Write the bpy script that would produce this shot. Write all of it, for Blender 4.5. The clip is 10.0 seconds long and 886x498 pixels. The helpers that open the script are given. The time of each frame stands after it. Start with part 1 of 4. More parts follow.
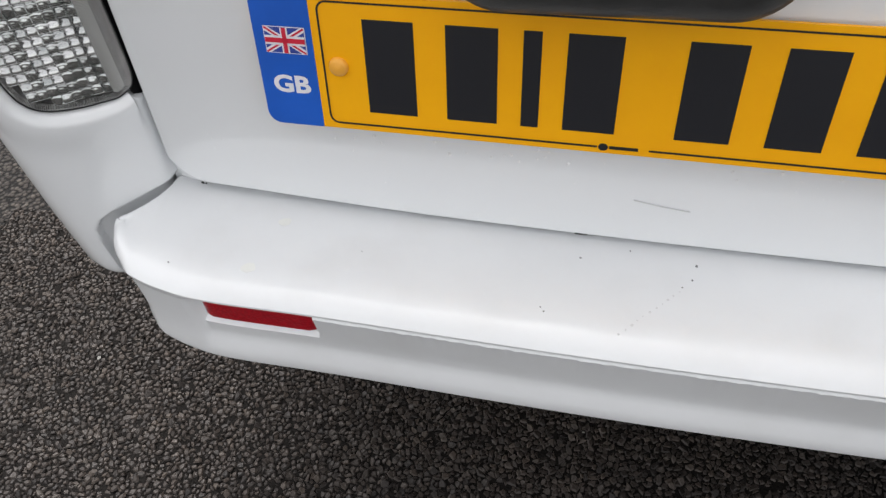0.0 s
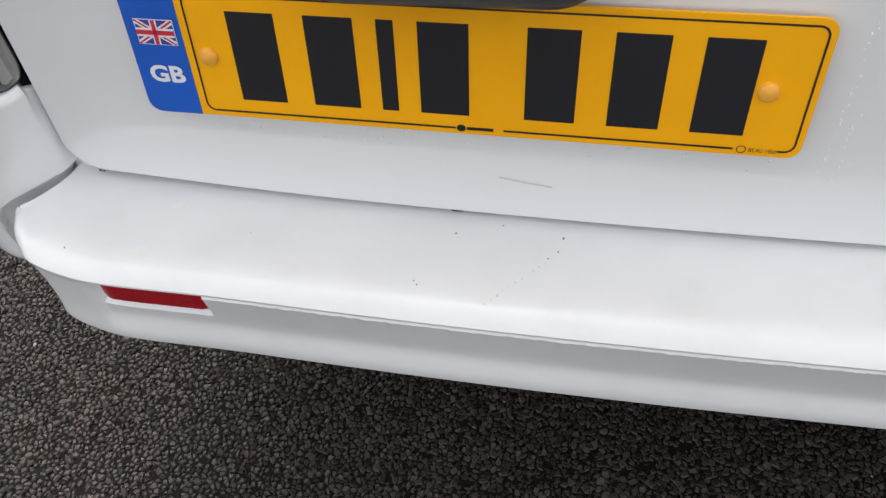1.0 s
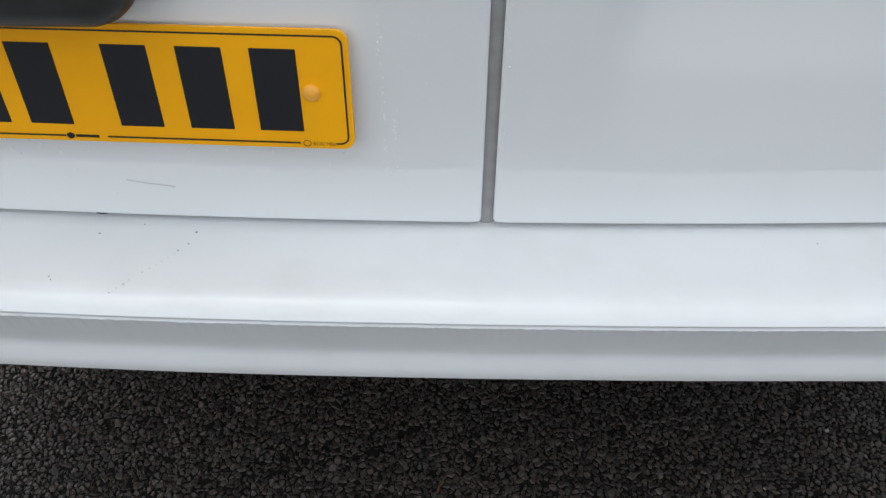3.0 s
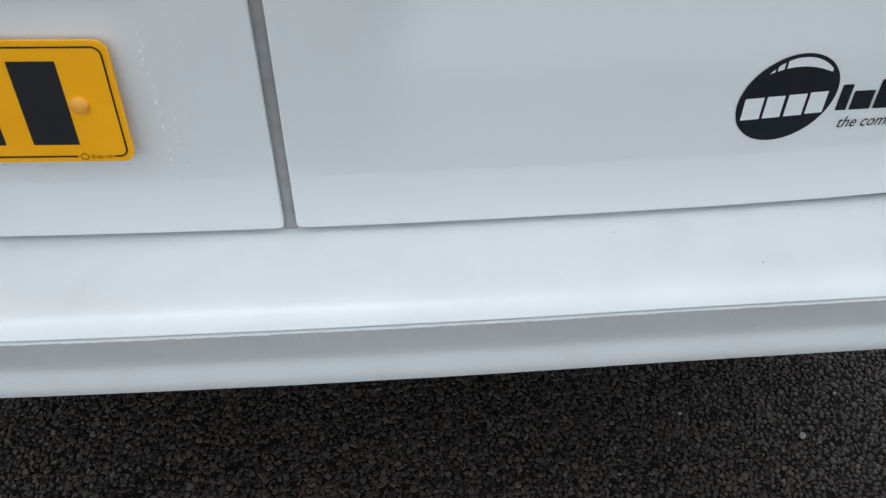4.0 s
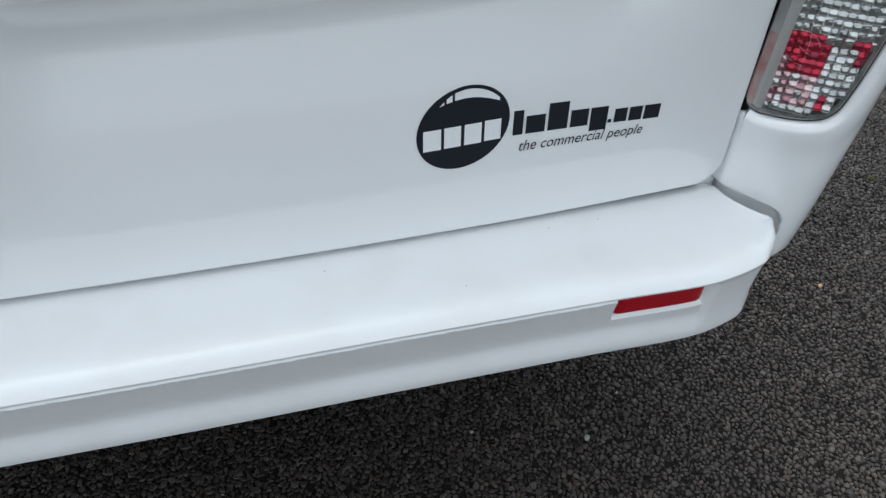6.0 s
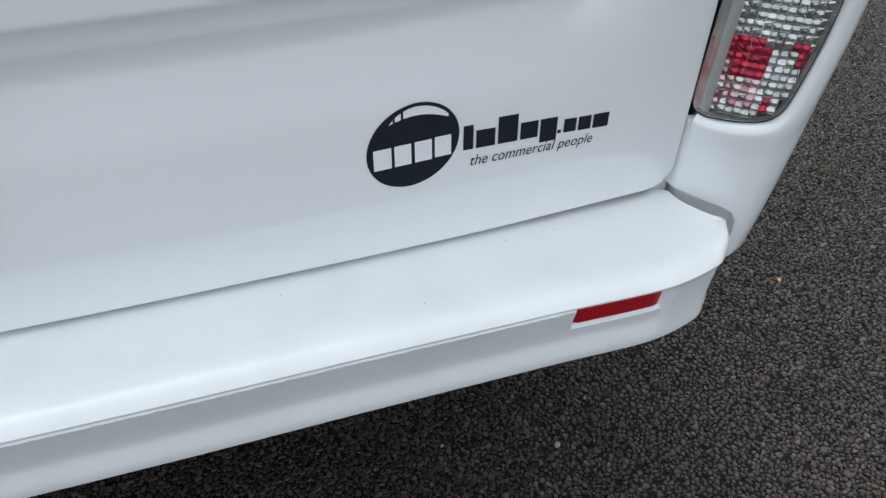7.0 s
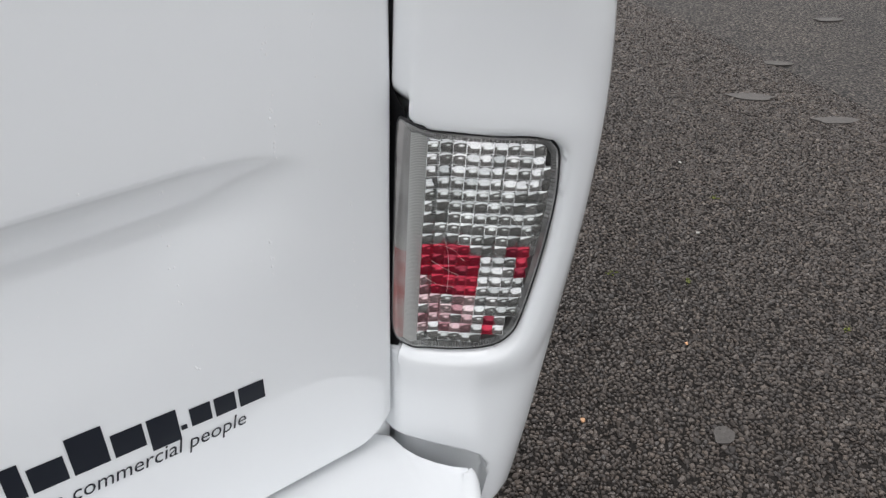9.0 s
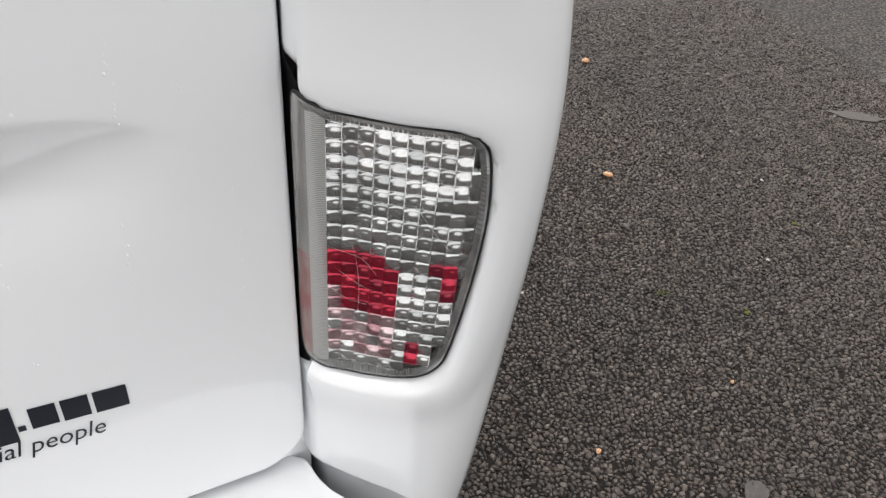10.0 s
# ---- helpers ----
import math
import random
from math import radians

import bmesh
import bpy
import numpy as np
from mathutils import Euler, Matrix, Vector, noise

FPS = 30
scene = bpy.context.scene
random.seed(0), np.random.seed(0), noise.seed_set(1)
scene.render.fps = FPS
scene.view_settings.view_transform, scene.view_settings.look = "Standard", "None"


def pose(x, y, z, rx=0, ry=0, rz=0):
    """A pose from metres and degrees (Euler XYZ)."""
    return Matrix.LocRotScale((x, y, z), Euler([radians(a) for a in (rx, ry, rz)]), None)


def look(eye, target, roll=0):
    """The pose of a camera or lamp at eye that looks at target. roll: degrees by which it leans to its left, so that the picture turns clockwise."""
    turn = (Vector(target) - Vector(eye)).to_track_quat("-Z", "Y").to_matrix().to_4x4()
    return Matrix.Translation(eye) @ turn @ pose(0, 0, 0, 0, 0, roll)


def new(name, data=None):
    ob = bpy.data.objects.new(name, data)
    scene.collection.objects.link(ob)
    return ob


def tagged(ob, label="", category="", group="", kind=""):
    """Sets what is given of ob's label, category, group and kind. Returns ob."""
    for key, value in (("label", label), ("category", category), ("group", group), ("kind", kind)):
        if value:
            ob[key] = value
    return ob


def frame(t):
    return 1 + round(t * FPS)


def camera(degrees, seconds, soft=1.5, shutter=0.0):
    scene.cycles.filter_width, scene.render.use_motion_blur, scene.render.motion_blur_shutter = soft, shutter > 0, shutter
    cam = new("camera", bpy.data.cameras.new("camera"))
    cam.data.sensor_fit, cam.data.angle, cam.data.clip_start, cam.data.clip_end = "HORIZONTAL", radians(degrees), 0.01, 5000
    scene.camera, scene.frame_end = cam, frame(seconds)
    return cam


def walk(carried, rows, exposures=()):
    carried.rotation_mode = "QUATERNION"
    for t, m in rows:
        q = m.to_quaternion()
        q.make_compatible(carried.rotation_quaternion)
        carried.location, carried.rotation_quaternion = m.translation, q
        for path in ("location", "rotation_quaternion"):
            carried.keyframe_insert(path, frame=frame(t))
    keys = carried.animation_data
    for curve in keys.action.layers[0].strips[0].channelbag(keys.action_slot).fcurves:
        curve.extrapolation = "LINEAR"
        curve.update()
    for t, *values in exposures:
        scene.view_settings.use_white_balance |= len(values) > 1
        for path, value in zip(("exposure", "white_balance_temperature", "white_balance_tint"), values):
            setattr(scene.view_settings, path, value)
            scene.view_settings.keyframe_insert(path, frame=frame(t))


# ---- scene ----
cam = camera(59.6, 10.0, soft=1.35)
PATH = [
    (0, (-0.3866, -0.4532, 1.004), (-0.7206, 0.8433, -0.482), -5.2),
    (0.2, (-0.385, -0.441, 1.017), (-0.718, 0.797, -0.519), -5.5),
    (0.5, (-0.3576, -0.4535, 1.015), (-0.689, 0.802, -0.506), -6.1),
    (1, (-0.2947, -0.4631, 1.023), (-0.575, 0.8038, -0.499), -5.2),
    (1.5, (-0.2239, -0.4898, 1.035), (-0.4431, 0.7945, -0.483), -3.8),
    (2, (-0.1451, -0.5086, 1.036), (-0.3031, 0.7961, -0.471), -2.4),
    (2.2, (-0.1202, -0.5159, 1.042), (-0.25, 0.8006, -0.458), -1.7),
    (3.3, (0.0016, -0.5381, 1.055), (0.0173, 0.8259, -0.408), 0.4),
    (3.5, (0.0266, -0.5393, 1.055), (0.0743, 0.8263, -0.406), 0.8),
    (4, (0.0975, -0.546, 1.054), (0.2313, 0.8238, -0.397), 1.7),
    (4.5, (0.1555, -0.5516, 1.059), (0.3762, 0.8193, -0.38), 2.4),
    (5, (0.2145, -0.5552, 1.062), (0.5101, 0.81, -0.37), 2.9),
    (5.5, (0.2635, -0.5547, 1.075), (0.6231, 0.8059, -0.345), 3.3),
    (5.7, (0.2714, -0.5668, 1.073), (0.6581, 0.8045, -0.331), 3.6),
    (6.8, (0.2824, -0.5629, 1.078), (0.7621, 0.7985, -0.307), 3.4),
    (7, (0.2914, -0.561, 1.079), (0.7891, 0.8012, -0.298), 3.2),
    (7.5, (0.3363, -0.5714, 1.1), (0.91, 0.794, -0.244), 3.0),
    (7.8, (0.3323, -0.5754, 1.105), (0.962, 0.7925, -0.212), 2.8),
    (8, (0.3304, -0.5654, 1.111), (0.9931, 0.7982, -0.193), 2.8),
    (8.2, (0.349, -0.536, 1.108), (1.067, 0.825, -0.169), 2.7),
    (8.5, (0.4136, -0.4452, 1.104), (1.2518, 0.8676, -0.15), 3.0),
    (8.7, (0.468, -0.389, 1.084), (1.393, 0.899, -0.135), 2.9),
    (9, (0.5677, -0.3327, 1.036), (1.4867, 0.9592, -0.183), 4.3),
    (9.2, (0.622, -0.320, 1.002), (1.508, 0.999, -0.213), 4.9),
    (9.5, (0.686, -0.3059, 0.999), (1.4815, 1.0383, -0.249), 5.4),
    (10, (0.706, -0.3071, 0.995), (1.4148, 1.071, -0.269), 6.0),
]
TONE = [(0.0, 0.09, 6640, 11.5), (2.0, 0.05, 6480, 11), (3.5, -0.04, 6200, 6.5), (5.5, -0.07, 6030, 5.5), (7.5, -0.01, 6100, 6.5), (8.2, -0.02, 6150, 7), (8.7, 0.16, 6450, 10.5), (9.2, 0.36, 6600, 11), (10.0, 0.46, 6800, 12)]
walk(cam, [(t, look(eye, target, roll)) for t, eye, target, roll in PATH], TONE)

# ---- light ----
world = bpy.data.worlds.new("overcast_sky")
scene.world = world
world.use_nodes = True
wn, wl = world.node_tree.nodes, world.node_tree.links
SUN_UP, SUN_ROUND = 66, -25
sky = wn.new("ShaderNodeTexSky")
sky.sky_type, sky.sun_disc = "NISHITA", False
sky.sun_elevation, sky.sun_rotation = radians(SUN_UP), radians(SUN_ROUND)
sky.dust_density, sky.air_density, sky.ozone_density = 4.0, 1.0, 0.6
pale = wn.new("ShaderNodeHueSaturation")
pale.inputs["Saturation"].default_value = 0.10
wl.new(sky.outputs[0], pale.inputs["Color"])
# the bright overcast sky is a little brighter overhead than at the horizon
up, over, rise = wn.new("ShaderNodeTexCoord"), wn.new("ShaderNodeSeparateXYZ"), wn.new("ShaderNodeMapRange")
rise.inputs["To Min"].default_value, rise.inputs["To Max"].default_value = 0.9, 1.0
dim = wn.new("ShaderNodeVectorMath")
dim.operation = "SCALE"
wl.new(up.outputs["Generated"], over.inputs[0])
wl.new(over.outputs["Z"], rise.inputs["Value"])
wl.new(pale.outputs[0], dim.inputs[0])
wl.new(rise.outputs["Result"], dim.inputs["Scale"])
wl.new(dim.outputs[0], wn["Background"].inputs["Color"])
wn["Background"].inputs["Strength"].default_value = 0.375
sun = new("sun", bpy.data.lights.new("sun", "SUN"))
sun.data.energy, sun.data.angle, sun.data.color = 0.5, radians(60), (1.0, 0.98, 0.95)
sun.matrix_world = look((0, 0, 0), (-math.sin(radians(SUN_ROUND)) * math.cos(radians(SUN_UP)), -math.cos(radians(SUN_ROUND)) * math.cos(radians(SUN_UP)), -math.sin(radians(SUN_UP))))


# ---- materials ----
def material(name, colour, rough=0.5, metal=0.0, coat=0.0, coat_rough=0.05, ior=1.5):
    m = bpy.data.materials.new(name)
    m.use_nodes = True
    b = m.node_tree.nodes["Principled BSDF"]
    b.inputs["Base Color"].default_value = (*colour, 1)
    b.inputs["Roughness"].default_value = rough
    b.inputs["Metallic"].default_value = metal
    b.inputs["Coat Weight"].default_value = coat
    b.inputs["Coat Roughness"].default_value = coat_rough
    b.inputs["IOR"].default_value = ior
    return m, m.node_tree.nodes, m.node_tree.links, b


def noise_node(n, l, scale, detail=4.0, rough=0.55, space="Object"):
    c = n.new("ShaderNodeTexCoord")
    t = n.new("ShaderNodeTexNoise")
    t.inputs["Scale"].default_value, t.inputs["Detail"].default_value, t.inputs["Roughness"].default_value = scale, detail, rough
    l.new(c.outputs[space], t.inputs["Vector"])
    return t


def ramp(n, l, source, stops):
    r = n.new("ShaderNodeValToRGB")
    while len(r.color_ramp.elements) < len(stops):
        r.color_ramp.elements.new(0.5)
    for e, (p, c) in zip(r.color_ramp.elements, stops):
        e.position, e.color = p, (*c, 1) if len(c) == 3 else c
    l.new(source, r.inputs["Fac"])
    return r


def bump(n, l, source, b, strength, distance):
    k = n.new("ShaderNodeBump")
    k.inputs["Strength"].default_value, k.inputs["Distance"].default_value = strength, distance
    l.new(source, k.inputs["Height"])
    l.new(k.outputs[0], b.inputs["Normal"])
    return k


def grey(v):
    return (v, v, v)


PAINT, n, l, b = material("white_car_paint", (0.78, 0.79, 0.80), 0.4, 0, 1.0, 0.02, 1.5)
b.inputs["Coat IOR"].default_value = 1.6
t = noise_node(n, l, 3.0, 5)
r = ramp(n, l, t.outputs["Fac"], [(0.3, (0.735, 0.757, 0.772)), (0.7, (0.765, 0.787, 0.802))])
l.new(r.outputs[0], b.inputs["Base Color"])
t2 = noise_node(n, l, 420.0, 2)
bump(n, l, t2.outputs["Fac"], b, 0.03, 0.0006)
t3 = noise_node(n, l, 9.0, 6)
r3 = ramp(n, l, t3.outputs["Fac"], [(0.35, grey(0.008)), (0.75, grey(0.03))])
l.new(r3.outputs[0], b.inputs["Coat Roughness"])

BUMPER_PAINT, n, l, b = material("white_bumper_paint", (0.78, 0.79, 0.80), 0.42, 0, 0.55, 0.1)
t = noise_node(n, l, 14.0, 6)
r = ramp(n, l, t.outputs["Fac"], [(0.28, (0.705, 0.722, 0.732)), (0.5, (0.735, 0.755, 0.770)), (0.75, (0.75, 0.772, 0.787))])
l.new(r.outputs[0], b.inputs["Base Color"])
t2 = noise_node(n, l, 330.0, 3)
bump(n, l, t2.outputs["Fac"], b, 0.05, 0.0006)

RUBBER, n, l, b = material("black_rubber", (0.018, 0.018, 0.02), 0.55)
t = noise_node(n, l, 240.0, 3)
bump(n, l, t.outputs["Fac"], b, 0.25, 0.001)
# near black without sheen, so the door slot stays dark as if in shade
SLOT, n, l, b = material("dull_slot_black", (0.008, 0.008, 0.009), 0.9)
b.inputs["Specular IOR Level"].default_value = 0.1
t = noise_node(n, l, 200.0, 3)
bump(n, l, t.outputs["Fac"], b, 0.2, 0.001)
# white flange paint in the middle gap, its shade mixed into the grey
FLANGE_SHADE, n, l, b = material("shaded_flange_grey", (0.4, 0.41, 0.42), 0.5)
t = noise_node(n, l, 60.0, 4)
r = ramp(n, l, t.outputs["Fac"], [(0.3, grey(0.30)), (0.7, grey(0.38))])
l.new(r.outputs[0], b.inputs["Base Color"])
HANDLE_PLASTIC, n, l, b = material("grained_dark_plastic", (0.028, 0.029, 0.032), 0.45)
t = noise_node(n, l, 900.0, 2)
bump(n, l, t.outputs["Fac"], b, 0.3, 0.0006)
t = noise_node(n, l, 25.0, 5)
r = ramp(n, l, t.outputs["Fac"], [(0.35, grey(0.02)), (0.8, grey(0.045))])
l.new(r.outputs[0], b.inputs["Base Color"])

YELLOW, n, l, b = material("yellow_reflective_sheet", (0.80, 0.37, 0.0), 0.5, 0, 0.25, 0.06)
b.inputs["Specular IOR Level"].default_value = 0.25
t = noise_node(n, l, 12.0, 6)
r = ramp(n, l, t.outputs["Fac"], [(0.3, (0.90, 0.40, 0.0005)), (0.7, (0.96, 0.45, 0.0005))])
l.new(r.outputs[0], b.inputs["Base Color"])
CAP, n, l, b = material("yellow_plastic_cap", (0.85, 0.40, 0.05), 0.35)
PLATE_BLACK, n, l, b = material("plate_black", (0.010, 0.011, 0.015), 0.4, 0, 0.25, 0.06)
BLUE, n, l, b = material("plate_blue", (0.004, 0.06, 0.42), 0.45, 0, 0.3, 0.06)
t = noise_node(n, l, 15.0, 5)
r = ramp(n, l, t.outputs["Fac"], [(0.3, (0.002, 0.085, 0.46)), (0.7, (0.004, 0.105, 0.56))])
l.new(r.outputs[0], b.inputs["Base Color"])
PRINT_WHITE, n, l, b = material("print_white", (0.78, 0.78, 0.82), 0.35, 0, 0.6, 0.06)
FLAG_RED, n, l, b = material("flag_red", (0.62, 0.02, 0.05), 0.35, 0, 0.6, 0.06)
FLAG_BLUE, n, l, b = material("flag_blue", (0.03, 0.06, 0.32), 0.35, 0, 0.6, 0.06)
VINYL, n, l, b = material("dark_navy_vinyl", (0.008, 0.011, 0.018), 0.28, 0, 0.3, 0.08)
VINYL_LIGHT, n, l, b = material("pale_vinyl", (0.74, 0.76, 0.78), 0.3, 0, 0.4, 0.06)

REFLECT_RED, n, l, b = material("red_reflector", (0.42, 0.002, 0.008), 0.35, 0, 0.2, 0.08)
c = n.new("ShaderNodeTexCoord")
v = n.new("ShaderNodeTexVoronoi")
v.inputs["Scale"].default_value = 420
l.new(c.outputs["Object"], v.inputs["Vector"])
bump(n, l, v.outputs["Distance"], b, 0.25, 0.001)
r = ramp(n, l, v.outputs["Distance"], [(0.1, (0.46, 0.001, 0.012)), (0.7, (0.30, 0.001, 0.009))])
l.new(r.outputs[0], b.inputs["Base Color"])


def facet_material(name, dark, light, rough, metal):
    m, n, l, b = material(name, light, rough, metal, 0.3, 0.03)
    o = n.new("ShaderNodeObjectInfo")
    r = ramp(n, l, o.outputs["Random"], [(0.0, dark), (0.45, tuple((p + q) / 2 for p, q in zip(dark, light))), (1.0, light)])
    t = noise_node(n, l, 2.2, 3)
    mx = n.new("ShaderNodeMix")
    mx.data_type, mx.blend_type = "RGBA", "MULTIPLY"
    mx.inputs["Factor"].default_value = 0.12
    l.new(r.outputs[0], mx.inputs["A"])
    r2 = ramp(n, l, t.outputs["Fac"], [(0.36, grey(0.4)), (0.52, grey(1.0))])
    l.new(r2.outputs[0], mx.inputs["B"])
    l.new(mx.outputs["Result"], b.inputs["Base Color"])
    return m


FACET_CLEAR = facet_material("silvered_lens_facet", (0.46, 0.47, 0.47), (0.74, 0.73, 0.73), 0.07, 0.92)
# clear lens again, tinted darker where it would mirror ground or panel
FACET_DIM = facet_material("dim_reflection_lens_facet", (0.43, 0.44, 0.435), (0.71, 0.72, 0.715), 0.07, 0.92)
FACET_RED = facet_material("red_lens_facet", (0.26, 0.02, 0.045), (0.60, 0.03, 0.07), 0.1, 0.75)
FACET_PINK = facet_material("rose_tinted_lens_facet", (0.44, 0.22, 0.25), (0.82, 0.66, 0.67), 0.12, 0.85)
STRIP_ROSE, n, l, b = material("rosy_lamp_strip", (0.50, 0.30, 0.29), 0.3, 0.2, 0.8, 0.05)
t = noise_node(n, l, 35.0, 3)
r = ramp(n, l, t.outputs["Fac"], [(0.35, (0.42, 0.17, 0.16)), (0.65, (0.48, 0.40, 0.38))])
l.new(r.outputs[0], b.inputs["Base Color"])
LAMP_BACK, n, l, b = material("lamp_reflector", (0.42, 0.43, 0.43), 0.3, 0.8)
FLUTED, n, l, b = material("fluted_lamp_strip", (0.8, 0.8, 0.79), 0.28, 0.0, 0.8, 0.05)
c = n.new("ShaderNodeTexCoord")
w = n.new("ShaderNodeTexWave")
w.bands_direction = "Z"
w.inputs["Scale"].default_value, w.inputs["Distortion"].default_value = 260, 0.0
l.new(c.outputs["Object"], w.inputs["Vector"])
bump(n, l, w.outputs["Fac"], b, 0.2, 0.0004)
r = ramp(n, l, w.outputs["Fac"], [(0.2, (0.42, 0.42, 0.41)), (0.8, (0.72, 0.72, 0.70))])
l.new(r.outputs[0], b.inputs["Base Color"])

COLLAR, n, l, b = material("smoky_ribbed_plastic", (0.30, 0.30, 0.29), 0.22, 0.3, 0.8, 0.05)
t = noise_node(n, l, 60.0, 4)
r = ramp(n, l, t.outputs["Fac"], [(0.3, grey(0.20)), (0.7, (0.42, 0.42, 0.41))])
l.new(r.outputs[0], b.inputs["Base Color"])
SMOKE, n, l, b = material("smoky_matt_strip", (0.34, 0.33, 0.32), 0.35, 0.1, 0.8, 0.05)
t = noise_node(n, l, 30.0, 4)
r = ramp(n, l, t.outputs["Fac"], [(0.3, (0.26, 0.25, 0.245)), (0.7, (0.42, 0.41, 0.40))])
l.new(r.outputs[0], b.inputs["Base Color"])
SCRAPE, n, l, b = material("pale_scrape", (0.45, 0.45, 0.44), 0.5)

COVER = bpy.data.materials.new("clear_lamp_cover")
COVER.use_nodes = True
n, l = COVER.node_tree.nodes, COVER.node_tree.links
n.remove(n["Principled BSDF"])
tr, gl, mx, fr = n.new("ShaderNodeBsdfTransparent"), n.new("ShaderNodeBsdfGlossy"), n.new("ShaderNodeMixShader"), n.new("ShaderNodeFresnel")
tr.inputs["Color"].default_value = (0.93, 0.94, 0.94, 1)
gl.inputs["Roughness"].default_value = 0.05
fr.inputs["IOR"].default_value = 1.45
l.new(fr.outputs[0], mx.inputs[0]), l.new(tr.outputs[0], mx.inputs[1]), l.new(gl.outputs[0], mx.inputs[2])
l.new(mx.outputs[0], n["Material Output"].inputs["Surface"])

DROP = bpy.data.materials.new("water_drop")
DROP.use_nodes = True
b = DROP.node_tree.nodes["Principled BSDF"]
b.inputs["Base Color"].default_value, b.inputs["Roughness"].default_value = (0.93, 0.94, 0.95, 1), 0.05
b.inputs["Transmission Weight"].default_value, b.inputs["IOR"].default_value = 0.15, 1.33
CHIP_MARK, n, l, b = material("bare_paint_chip", (0.18, 0.185, 0.19), 0.7)
SCUFF, n, l, b = material("grey_scuff", (0.60, 0.61, 0.62), 0.7)
STAIN, n, l, b = material("pale_stain", (0.745, 0.76, 0.735), 0.6)
TYRE, n, l, b = material("tyre_rubber", (0.02, 0.02, 0.02), 0.8)
t = noise_node(n, l, 90.0, 4)
bump(n, l, t.outputs["Fac"], b, 0.4, 0.002)
RIM, n, l, b = material("steel_rim", (0.35, 0.35, 0.36), 0.4, 0.7)
UNDER, n, l, b = material("underbody_black", (0.02, 0.02, 0.02), 0.85)

ASPHALT, n, l, b = material("asphalt", (0.04, 0.038, 0.036), 0.7)
b.inputs["Specular IOR Level"].default_value = 0.2
c = n.new("ShaderNodeTexCoord")
v = n.new("ShaderNodeTexVoronoi")
v.inputs["Scale"].default_value, v.inputs["Randomness"].default_value = 112, 1.0
l.new(c.outputs["Object"], v.inputs["Vector"])
tb = noise_node(n, l, 1.3, 5)
tf = noise_node(n, l, 260.0, 4)
sep = n.new("ShaderNodeSeparateColor")
l.new(v.outputs["Color"], sep.inputs[0])
r = ramp(n, l, sep.outputs[0], [(0.0, (0.028, 0.025, 0.023)), (0.4, (0.050, 0.045, 0.041)), (0.85, (0.068, 0.061, 0.056)), (1.0, (0.10, 0.09, 0.08))])
gap = ramp(n, l, v.outputs["Distance"], [(0.0, grey(1.0)), (0.40, grey(0.95)), (0.58, grey(0.08))])
mx = n.new("ShaderNodeMix")
mx.data_type, mx.blend_type = "RGBA", "MULTIPLY"
mx.inputs["Factor"].default_value = 1.0
l.new(r.outputs[0], mx.inputs["A"]), l.new(gap.outputs[0], mx.inputs["B"])
patch = ramp(n, l, tb.outputs["Fac"], [(0.3, grey(0.8)), (0.7, (1.2, 1.15, 1.1))])
mx2 = n.new("ShaderNodeMix")
mx2.data_type, mx2.blend_type = "RGBA", "MULTIPLY"
mx2.inputs["Factor"].default_value = 1.0
l.new(mx.outputs["Result"], mx2.inputs["A"]), l.new(patch.outputs[0], mx2.inputs["B"])
l.new(mx2.outputs["Result"], b.inputs["Base Color"])
inv = ramp(n, l, v.outputs["Distance"], [(0.0, grey(1.0)), (0.8, grey(0.0))])
ad = n.new("ShaderNodeMath")
ad.operation = "MULTIPLY_ADD"
ad.inputs[1].default_value = 0.3
l.new(tf.outputs["Fac"], ad.inputs[0]), l.new(inv.outputs[0], ad.inputs[2])
bump(n, l, ad.outputs[0], b, 1.0, 0.005)

STONE, n, l, b = material("asphalt_chippings", (0.06, 0.055, 0.05), 0.42)
b.inputs["Specular IOR Level"].default_value = 0.27
g = n.new("ShaderNodeNewGeometry")
r = ramp(n, l, g.outputs["Random Per Island"], [(0.0, (0.017, 0.0148, 0.0140)), (0.3, (0.031, 0.0263, 0.0237)), (0.75, (0.043, 0.0364, 0.0325)), (0.985, (0.058, 0.048, 0.041)), (1.0, (0.085, 0.077, 0.070))])
tb = noise_node(n, l, 1.3, 5)
patch = ramp(n, l, tb.outputs["Fac"], [(0.3, grey(0.8)), (0.7, (1.2, 1.15, 1.1))])
mx = n.new("ShaderNodeMix")
mx.data_type, mx.blend_type = "RGBA", "MULTIPLY"
mx.inputs["Factor"].default_value = 1.0
l.new(r.outputs[0], mx.inputs["A"]), l.new(patch.outputs[0], mx.inputs["B"])
l.new(mx.outputs["Result"], b.inputs["Base Color"])
tf = noise_node(n, l, 500.0, 4)
bump(n, l, tf.outputs["Fac"], b, 0.5, 0.0012)
BITUMEN, n, l, b = material("bitumen", (0.010, 0.009, 0.0083), 0.7)
b.inputs["Specular IOR Level"].default_value = 0.05
t = noise_node(n, l, 300.0, 3)
bump(n, l, t.outputs["Fac"], b, 0.6, 0.002)
PALE_PATCH, n, l, b = material("pale_asphalt_patch", (0.13, 0.125, 0.12), 0.7)
b.inputs["Specular IOR Level"].default_value = 0.3
t = noise_node(n, l, 140.0, 4)
r = ramp(n, l, t.outputs["Fac"], [(0.3, (0.034, 0.031, 0.029)), (0.7, (0.050, 0.046, 0.043))])
l.new(r.outputs[0], b.inputs["Base Color"])
bump(n, l, t.outputs["Fac"], b, 0.6, 0.002)
PEBBLE, n, l, b = material("ochre_pebble", (0.34, 0.19, 0.10), 0.7)
